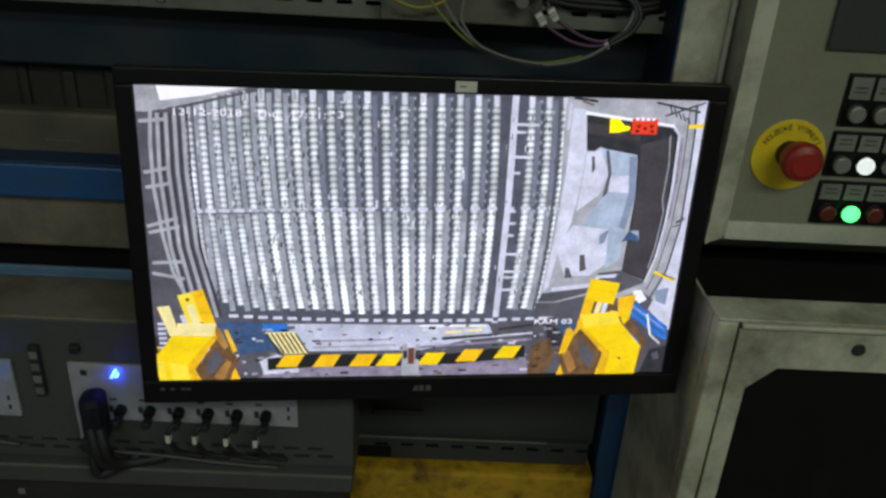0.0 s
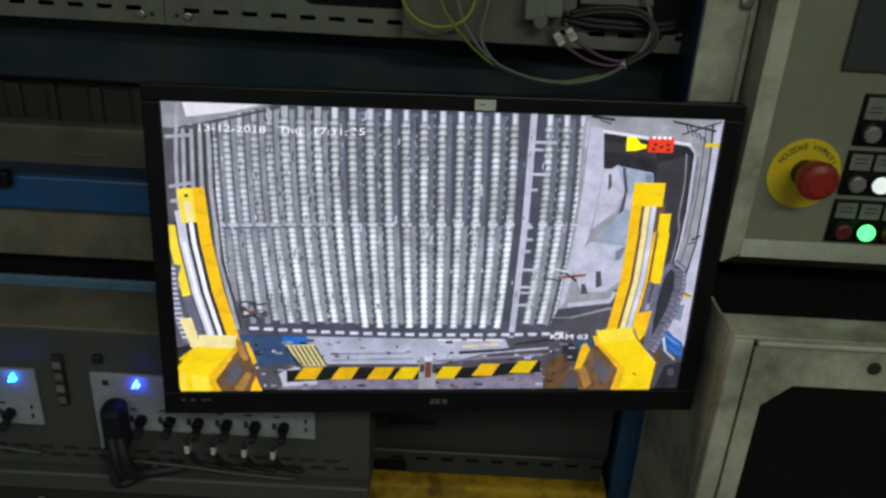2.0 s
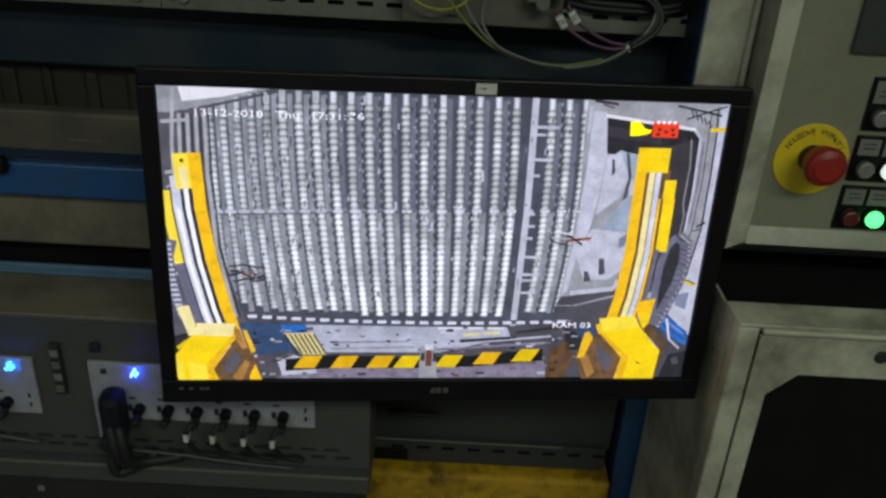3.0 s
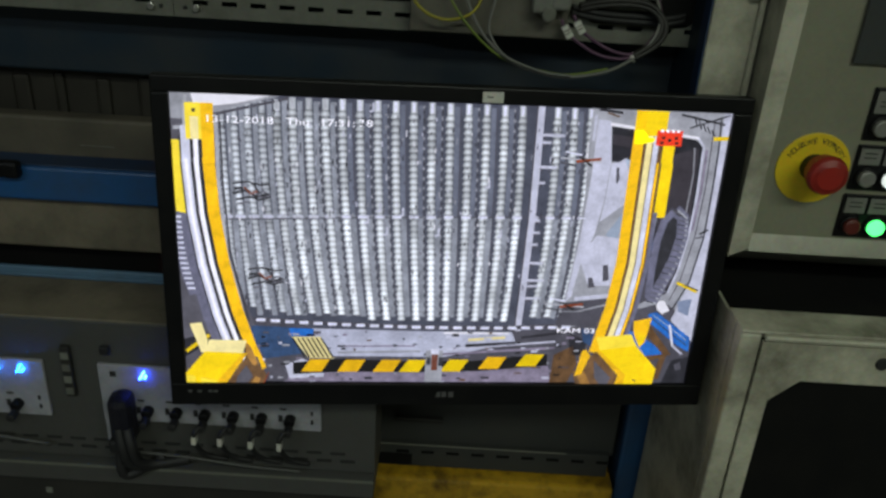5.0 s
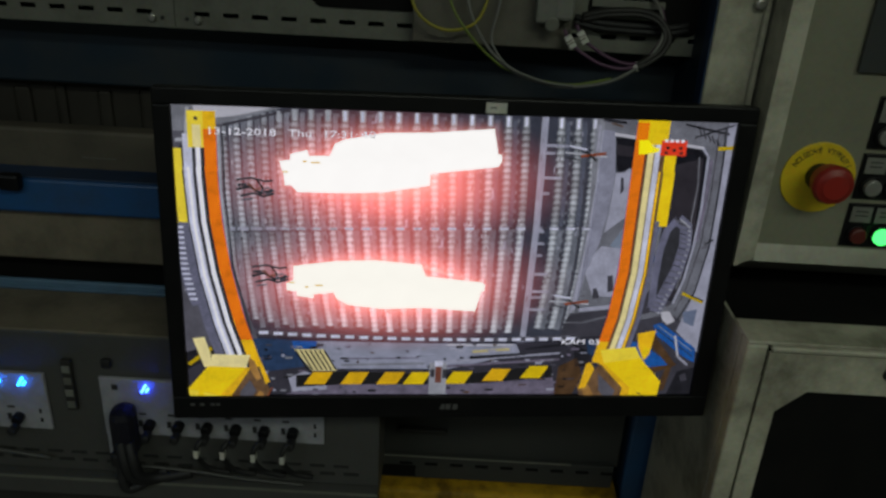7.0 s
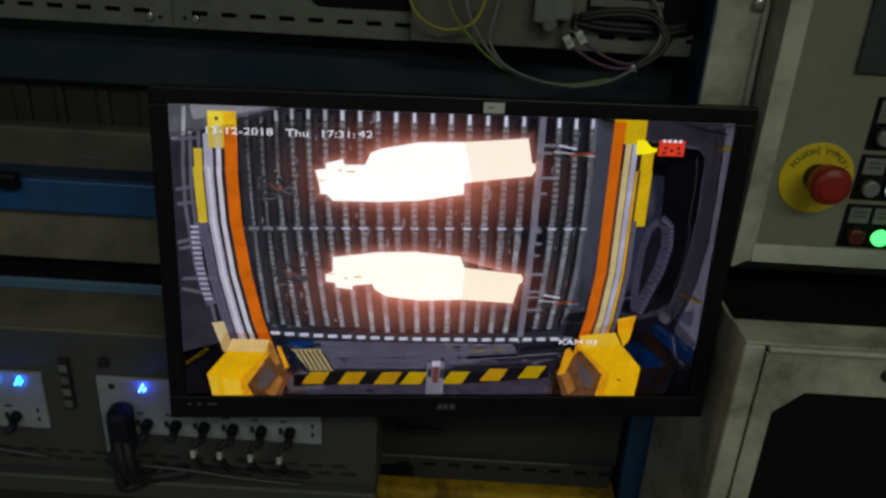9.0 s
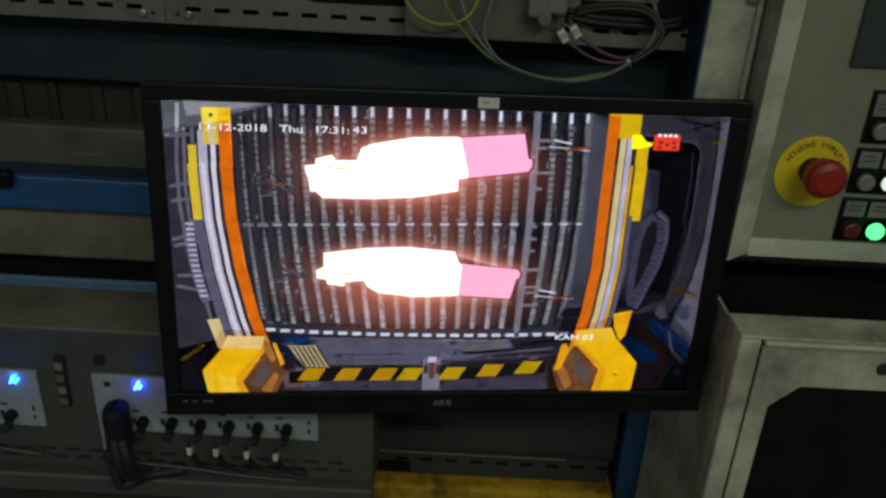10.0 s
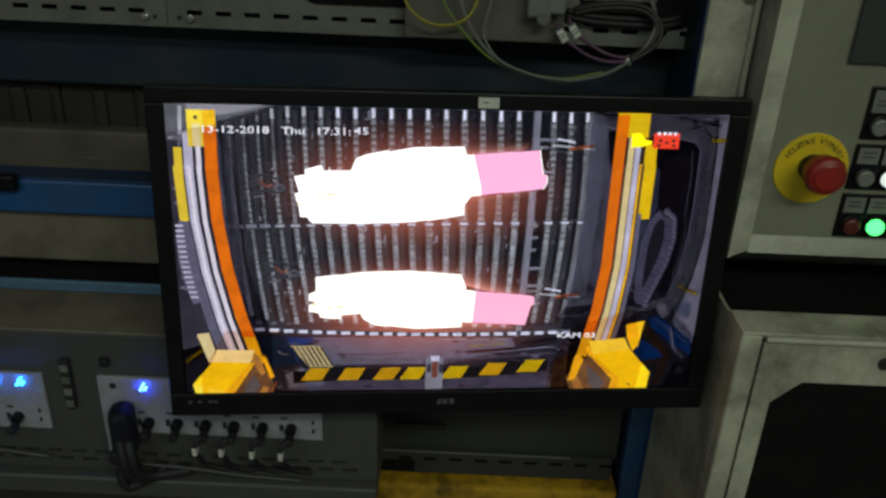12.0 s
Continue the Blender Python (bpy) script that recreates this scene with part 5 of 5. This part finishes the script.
    chain = [(bend([(4, 0), (-4, 30), (-2, 80), (8, 130), (18, 160)], 18), 0, P_CHAIN)]
    for k in range(15):
        chain.append((rect(-12 + 0.09 * k * k, 6 + 10 * k, 2 + 0.09 * k * k, 10 + 10 * k), 0.15, P_LIGHT))
    MOVING["left_chain"] = flat("cable_chain", chain, s, (0, 0), 3.95, "grey cable chain in the picture", where=(10, 500))
    # gripper arms
    grip = [(bend([(-6, -22), (20, -26), (44, -20), (58, -22)], 3.5), 0, P_DARK), (bend([(-6, -4), (16, -10), (36, 2), (58, -4)], 5), 0, P_DARK), (bend([(0, 8), (24, 2), (40, 8), (60, 2)], 4), 0, P_DARK),
            (bend([(14, -16), (26, -4), (40, -10)], 4), 0.05, P_ORANGE), (bar((2, 15), (22, 12), 3), 0.1, P_SHADE), (bend([(30, -22), (40, -8), (34, 6)], 3), 0.08, P_BLACK), (bend([(36, -2), (48, -9), (60, -3), (48, 3), (38, -1)], 3), 0.09, P_SHADE), (bar((-4, -12), (12, -14), 5), 0.06, P_DARK)]
    MOVING["grips"] = [flat("gripper", grip, s, (0, 0), 2.75, "dark gripper arm in the picture", where=(110, 480)), flat("gripper", grip, s, (0, 0), 2.75, "dark gripper arm in the picture", where=(130, 480))]
    grip = [(bar((0, 0), (78, 6), 3), 0, P_WALL), (bar((8, -12), (40, -6), 3), 0, P_LIGHT), (bar((30, 6), (76, 0), 5), 0.05, P_RUSTRED), (bar((34, -4), (60, 14), 4), 0.05, P_BLACK), (bar((0, 8), (30, 14), 3), 0, P_DARK)]
    MOVING["right_grips"] = [flat("gripper", grip, s, (0, 0), 2.75, "thin gripper arm in the picture", where=(690, 480)) for k in range(2)]
    # glints scattered over the bed
    random.seed(11)
    glints = []
    for k in range(420):
        i = random.randint(-13, 8)
        u = 520 + 31.5 * (i - 1) + random.uniform(-9, 12)
        v = random.uniform(20, 400)
        u -= (u - 520) * 0.08 * v / 400
        glints.append((rect(u, v, u + random.uniform(1.2, 2.6), v + random.uniform(3, 12)), 0.0004 * k, random.choice((P_WHITE, P_LIGHT, P_WALL, P_SHADE, P_DARK, P_BLACK, P_SHADE))))
    tagged(add("glint_scatter", glints, 1.12), kind="stuff")
    # two glowing blanks, each of short pieces
    upper = [(247, 112), (266, 109), (266, 99), (295, 91), (299, 101), (335, 100), (344, 78), (362, 70), (431, 56), (509, 53), (526, 112), (514, 130), (514, 150), (435, 164), (364, 168), (278, 168), (267, 156), (256, 156), (254, 138)]
    upper_tail = [(503, 54), (624, 43), (634, 88), (641, 90), (642, 101), (636, 112), (508, 129)]
    lower = [(266, 308), (279, 302), (279, 274), (356, 263), (429, 260), (515, 268), (525, 293), (520, 356), (443, 359), (379, 351), (358, 338), (352, 326), (315, 330), (316, 338), (286, 334), (284, 325), (266, 322)]
    lower_tail = [(508, 289), (633, 302), (637, 308), (637, 318), (631, 322), (622, 362), (508, 355)]
    MOVING["blanks"] = []
    for n, (body, tail) in enumerate(((upper, upper_tail), (lower, lower_tail))):
        cuts = [(body, 240, 322), (body, 296, 402), (body, 376, 470), (body, 446, 530), (tail, 500, 590), (tail, 564, 650)]
        for k, (outline, c0, c1) in enumerate(cuts):
            pts = between_lines(outline, c0, c1)
            cu, cv = sum(p[0] for p in pts) / len(pts), sum(p[1] for p in pts) / len(pts)
            for twin in (-1, 1):
                depth = 2.1 + 0.05 * k + (0.02 if twin > 0 else 0)
                o = flat("glowing_blank", [(pts, 0, P_WARM if n else P_HOT)], s, (cu, cv), depth, "white-hot forging blank in the picture" if outline is body else "cooling end of the blank in the picture", thick=0.01)
                MOVING["blanks"].append((o, n, cu, cv, depth, min(p[0] for p in pts), max(p[0] for p in pts), twin * (1 if outline is body else 0.1)))
            if k == 0:
                for q in ((302, 112, 318, 114.4), (288, 110, 294, 113), (252, 130, 262, 132)) if n == 0 else ((318, 311, 332, 313.6), (300, 314, 306, 317), (270, 306, 281, 308)):
                    slit = flat("slit", [(rect(*q), 0, P_AMBER)], o, (cu, cv), 0)
                    slit.matrix_basis = Matrix.Translation((0, -0.0001, 0))
        # soft red fringe round the whole blank
        ring = body[:10] + tail[1:6] + body[11:] if n == 0 else body[:6] + tail[1:6] + body[7:]
        cu, cv = 440, 112 if n == 0 else 311
        bm = bmesh.new()
        uvl = bm.loops.layers.uv.new("UVMap")
        loops = []
        for grow in (-6, 4, 26):
            row = []
            for q in range(len(ring)):
                a, p, b = Vector(ring[q - 1]), Vector(ring[q]), Vector(ring[(q + 1) % len(ring)])
                way = ((p - a).normalized() + (b - p).normalized()).normalized()
                p = p + Vector((way.y, -way.x)) * grow
                row.append(bm.verts.new(((p.x - cu) * S, 0, -(p.y - cv) * S)))
            loops.append(row)
        for r0, r1, e0, e1 in ((loops[0], loops[1], 0.2, 0.5), (loops[1], loops[2], 0.5, 1.0)):
            for q in range(len(ring)):
                z = (q + 1) % len(ring)
                f = bm.faces.new((r0[q], r0[z], r1[z], r1[q]))
                for loop, e in zip(f.loops, (e0, e0, e1, e1)):
                    loop[uvl].uv = (e, 0)
        MOVING.setdefault("fringes", []).append((part("heat_fringe", bm, P_FRINGE, s), n, cu, cv))
    for n, pts in enumerate(([(511, 50), (630, 40), (640, 86), (648, 88), (648, 103), (642, 115), (529, 130), (527, 112)], [(521, 287), (638, 300), (643, 306), (643, 320), (637, 323), (628, 365), (523, 359), (527, 293)])):
        for k, mt in enumerate(PINK):
            film = flat("cooling_film", [(pts, 0, mt)], s, pts[0], -1.0, thick=0.02)
            MOVING.setdefault("cooling", []).append((film, *pts[0], n, k))
    # light spilling on the bed round the blanks
    MOVING["spill"] = []
    for n, (cu, cv) in enumerate(((440, 120), (440, 330), (430, 130), (430, 325))):
        bm = bmesh.new()
        uvl = bm.loops.layers.uv.new("UVMap")
        f = bm.faces.new([bm.verts.new((a * (320 if n < 2 else 380) * S, 0, b * (150 if n < 2 else 154) * S)) for a, b in ((-1, -1), (1, -1), (1, 1), (-1, 1))])
        for loop, q in zip(f.loops, ((-1, -1), (1, -1), (1, 1), (-1, 1))):
            loop[uvl].uv = q
        MOVING["spill"].append((part("heat_spill", bm, P_HALO if n < 2 else P_FLARE, s), cu, cv, n))
    return m


# ---------------------------------------------------------------- build
hall()
machine_frame()
blue_post()
cable_rail()
junction_plate()
cables()
beige_column()
control_panel()
emergency_stop()
lower_cabinet()
electronics_box()
monitor()


# ---------------------------------------------------------------- what moves in the picture
def between(keys, t):
    for (t0, a), (t1, b) in zip(keys, keys[1:]):
        if t <= t1:
            f = min(max((t - t0) / (t1 - t0), 0), 1)
            return a + (b - a) * f
    return keys[-1][1]


LIFT_L = [(0, 370), (0.2, 290), (0.4, 215), (0.6, 172), (0.8, 158), (1.0, 156), (1.5, 156), (2.0, 150), (2.5, 137), (3.2, 104), (4.0, 55), (4.8, 20), (5.2, 12), (5.6, 9), (12, 10)]
LIFT_R = [(0, 350), (0.2, 270), (0.4, 195), (0.6, 150), (0.8, 134), (1.0, 130), (1.5, 129), (2.0, 122), (2.5, 108), (3.2, 74), (4.0, 30), (4.8, 3), (5.2, -2), (12, -2)]
SIDE_L = [(0, -12), (1.5, -8), (3.0, -5), (4.8, 0), (7.2, 1), (8.0, 20), (8.8, 40), (11.3, 42), (11.7, 26), (12, 12)]
SIDE_R = [(0, 12), (0.6, 30), (2.6, 32), (4.8, 6), (5.4, 0), (7.2, -2), (8.0, -22), (8.8, -40), (11.3, -41), (11.7, -32), (12, -24)]
BOX_L = [(0, -48), (3.2, -48), (4.8, -44), (7.2, -42), (8.0, -20), (8.8, 0), (11.3, 0), (11.7, -15), (12, -28)]
BOX_R = [(0, 52), (3.2, 52), (4.8, 42), (7.2, 40), (8.0, 20), (8.8, 0), (11.3, 0), (11.7, 12), (12, 26)]
BOX_V = [(0, 0), (3.2, 0), (4.0, 14), (4.8, 28), (7.2, 32), (8.0, 14), (8.8, 0), (11.3, 0), (11.7, 14), (12, 28)]
TIP = [(0, 60), (5.6, 60), (5.8, 104), (6.0, 163), (6.2, 242), (6.4, 318), (6.5, 365), (6.6, 412), (6.8, 502), (7.0, 573), (7.2, 603), (7.6, 625), (8.2, 635), (9.0, 640), (9.5, 641), (10.0, 637), (10.5, 634), (11.4, 634), (11.6, 638), (12, 641)]
ENTRY = [[(0, 8), (6.0, 8), (6.5, 2), (6.7, -8), (7.0, -18), (7.2, -16), (8.0, -10), (8.8, -4), (9.5, 0), (12, 0)], [(0, 20), (6.5, 20), (7.0, 18), (7.2, 14), (8.0, 5), (8.8, 0), (12, 0)]]
DROP = [[(0, 0), (9.5, 0), (10.5, -4), (11.7, -4), (11.9, 3), (12, 30)], [(0, 0), (10.5, 0), (11.4, 2), (11.6, 20), (11.7, 29), (11.9, 34), (12, 58)]]
SPREAD = [(0, 0), (9.5, 0), (10.0, 0.033), (10.5, 0.058), (11.4, 0.058), (11.5, 0.115), (11.7, 0.18), (12, 0.19)]
OPEN = [(0, 0), (9.5, 0), (10.5, 3), (11.4, 3), (11.5, 6), (11.7, 10), (11.9, 11), (12, 16)]
GRIP_U = [(0, 108), (3.0, 112), (5.6, 104), (7.2, 112), (8.8, 150), (11.3, 160), (12, 140)]
GRIP_V = [(0, 520), (0.6, 470), (1.0, 425), (1.5, 412), (2.5, 384), (3.2, 330), (4.0, 250), (4.8, 190), (5.6, 152), (12, 150)]


def motions():
    fine = [round(0.1 * k, 1) for k in range(0, 121)]
    coarse = [0, 0.2, 0.4, 0.6, 0.8, 1.0, 1.5, 2.0, 2.5, 3.2, 4.0, 4.8, 5.2, 5.6, 7.2, 8.0, 8.8, 11.3, 11.5, 11.7, 12]

    def put(u, v, d, turn=0.0):
        return Matrix.Translation(at(u, v, d)) @ pose(0, 0, 0, 0, turn, 0)
    walk(MOVING["left_box"], [(t, put(110 + between(BOX_L, t), 500 + between(BOX_V, t), 4.4)) for t in coarse])
    walk(MOVING["right_box"], [(t, put(810 + between(BOX_R, t), 500 + between(BOX_V, t), 4.4)) for t in coarse])
    steps = [t for t in fine if t <= 5.6] + [7.2, 7.6, 8.0, 8.4, 8.8, 11.3, 11.5, 11.7, 11.9, 12]
    for k, ob in enumerate(MOVING["left_mast"]):
        rows = []
        for t in steps:
            v = min(between(LIFT_L, t) + 96 * k + 53, 516)
            slope = 0.00086 * max(v - 100, 0)
            rows.append((t, put(72 + 0.00043 * max(v - 100, 0) ** 2 + between(SIDE_L, t), v, 3.6 + 0.06 * k, -math.degrees(math.atan(slope)))))
        walk(ob, rows)
    for k, ob in enumerate(MOVING["right_mast"]):
        rows = []
        for t in steps:
            v = min(between(LIFT_R, t) + 96 * k + 53, 516)
            slope = -0.0011 * max(v - 250, 0)
            rows.append((t, put(816 - 0.00055 * max(v - 250, 0) ** 2 + between(SIDE_R, t), v, 3.6 + 0.06 * k, -math.degrees(math.atan(slope)))))
        walk(ob, rows)
    rows = []
    for t in steps:
        v = 178 + (between(LIFT_R, t) + 2) * 0.78
        rows.append((t, put(916 + between(SIDE_R, t) * 0.8 + (0 if t > 4 else 4), min(v, 380), 3.3 if v < 350 else -1.6)))
    walk(MOVING["right_chain"], rows)
    walk(MOVING["left_chain"], [(t, put(6 + max(between(SIDE_L, t), -6) * 0.8 + 0.00012 * max(between(LIFT_L, t), 0) ** 2, 205 + between(LIFT_L, t) * 0.62, 3.95)) for t in steps])
    
    def risen(u, v):
        return put(u, v, 2.75 if v < 430 else -1.4)
    walk(MOVING["grips"][0], [(t, risen(between(GRIP_U, t), between(GRIP_V, t))) for t in coarse])
    walk(MOVING["grips"][1], [(t, risen(between(GRIP_U, t) + 22, min(between(GRIP_V, t) + 165, 500))) for t in coarse])
    for k, ob in enumerate(MOVING["right_grips"]):
        walk(ob, [(t, risen(688 + between(SIDE_R, t) * 0.4, min(between(GRIP_V, t) + (-88 if k == 0 else 205), 520))) for t in coarse])
    runs = [t for t in fine if t == 0 or 5.5 <= t <= 7.6] + [8.2, 9.0, 9.5, 10.0, 10.5, 11.3, 11.4, 11.5, 11.6, 11.7, 11.8, 11.9, 12]

    def reach(t, n):
        return between(TIP, t) - 641 - (10 if n and t < 7.4 else 0)
    for ob, n, cu, cv, d, u0, u1, twin in MOVING["blanks"]:
        rows = []
        for t in runs:
            u = cu + reach(t, n)
            u = max(u, 22 + (cu - u0) - 0.5 * (u1 - u0))
            u += (cu - 447) * between(SPREAD, t)
            rows.append((t, put(u, cv + between(DROP[n], t) + between(ENTRY[n], t) + twin * between(OPEN, t) * (0.7 if n else 1), d)))
        walk(ob, rows)
    for ob, n, cu, cv in MOVING["fringes"]:
        # the fringe comes up once the blank is wholly in view
        walk(ob, [(t, put(cu + max(reach(t, n), -160), cv + between(DROP[n], t) + between(ENTRY[n], t), min(max(-1.2 + (t - 6.5) / 0.4 * 3.28, -1.2), 2.08))) for t in runs])
    for film, cu, cv, n, k in MOVING["cooling"]:
        # the ends of the blanks turn cream, then pink, as they cool
        front = 2.6 + 0.04 * k
        start, end = ((8.2, 8.8), (9.2, 9.9))[k]
        rows = [(0, put(cu, cv, -1.0 - 0.1 * k)), (start, put(cu, cv, -1.0 - 0.1 * k)), (end, put(cu + reach(end, n), cv, front))]
        for t in (10.0, 10.5, 11.3, 11.4, 11.5, 11.6, 11.7, 11.8, 11.9, 12):
            rows.append((t, put(cu + reach(t, n) + (cu - 447 + 62) * between(SPREAD, t), cv + between(DROP[n], t), front)))
        walk(film, rows)
    for ob, cu, cv, n in MOVING["spill"]:
        # the spilt light comes in with the blanks; the stronger part fades as they cool
        rows = []
        for t in (0, 5.8, 6.0, 6.1, 6.2, 6.3, 6.4, 6.5, 6.6, 6.8, 7.0, 7.2, 7.8, 8.2, 9.0, 9.8, 11.3, 11.7, 12):
            d = min(max(-1.0 + (t - 6.1) / 0.3 * 2.97, -1.0), 1.97 + 0.004 * n)
            if n > 1 and t < 7.0:
                d = min(d, -1.0 + max(t - 6.5, 0) / 0.4 * 2.97, 1.97 + 0.004 * n)
            if n > 1 and t > 8.0:
                d = -1.0 - 0.1 * n
            rows.append((t, put(max(cu - 0.85 * (640 - between(TIP, t)), 332), cv + between(DROP[n % 2], t), d)))
        walk(ob, rows)
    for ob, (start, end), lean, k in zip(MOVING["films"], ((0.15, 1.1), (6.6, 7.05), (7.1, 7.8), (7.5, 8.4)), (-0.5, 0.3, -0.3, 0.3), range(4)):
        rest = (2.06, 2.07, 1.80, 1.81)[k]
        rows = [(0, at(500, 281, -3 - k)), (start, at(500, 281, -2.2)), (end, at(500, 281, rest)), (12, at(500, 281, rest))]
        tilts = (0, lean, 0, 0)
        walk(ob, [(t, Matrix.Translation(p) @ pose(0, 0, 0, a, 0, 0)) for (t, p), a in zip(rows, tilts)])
    for ob in MOVING["side_films"]:
        walk(ob, [(0, Matrix.Translation(at(500, 281, -6))), (7.2, Matrix.Translation(at(500, 281, -2.5))), (8.2, Matrix.Translation(at(500, 281, 4.2))), (12, Matrix.Translation(at(500, 281, 4.2)))])
    for ob in MOVING["deep_films"]:
        walk(ob, [(t, Matrix.Translation(at(500, 281, d))) for t, d in ((0, -6.5), (7.2, -2.6), (8.2, 3.52), (12, 3.52))])
    for ob in MOVING["box_films"]:
        walk(ob, [(t, Matrix.Translation(at(500, 281, d))) for t, d in ((0, -8), (7.2, -3.2), (8.3, 4.95), (12, 4.95))])
    walk(MOVING["wall_film"], [(t, Matrix.Translation(at(500, 281, d))) for t, d in ((0, -5), (6.6, -2.4), (7.1, 1.78), (12, 1.78))])
    for ob in MOVING["gap_film"]:
        walk(ob, [(t, Matrix.Translation(at(500, 281, d))) for t, d in ((0, -4), (7.2, -2.2), (8.4, 0.96), (12, 0.96))])
    for k, ob in enumerate(MOVING["orange_films"]):
        keys = (SIDE_L, SIDE_R)[k]
        walk(ob, [(t, Matrix.Translation(at(500 + between(keys, t), 281, d))) for t, d in ((0, -7), (6.5, -2.8), (7.0, 4.05), (7.2, 4.08), (8.0, 4.1), (8.8, 4.12), (11.3, 4.12), (11.5, 4.12), (11.7, 4.12), (12, 4.12))])
    ticks = (0.2, 1.2, 2.3, 3.3, 4.3, 5.2, 6.3, 7.3, 8.3, 9.3, 10.3, 11.3)
    for k, (drum, step) in enumerate(MOVING["drums"]):
        place = drum.matrix_basis.translation.copy()
        value = 3 if k else 0
        rows = [(0, value)]
        for n, t in enumerate(ticks):
            after = (34 + n) // 10 - 3 if k == 0 else 4 + n
            rows += [(t - 0.07, value), (t, after)]
            value = after
        rows.append((12, value))
        walk(drum, [(t, Matrix.Translation(place) @ pose(0, 0, 0, -step * q, 0, 0)) for t, q in rows])


motions()
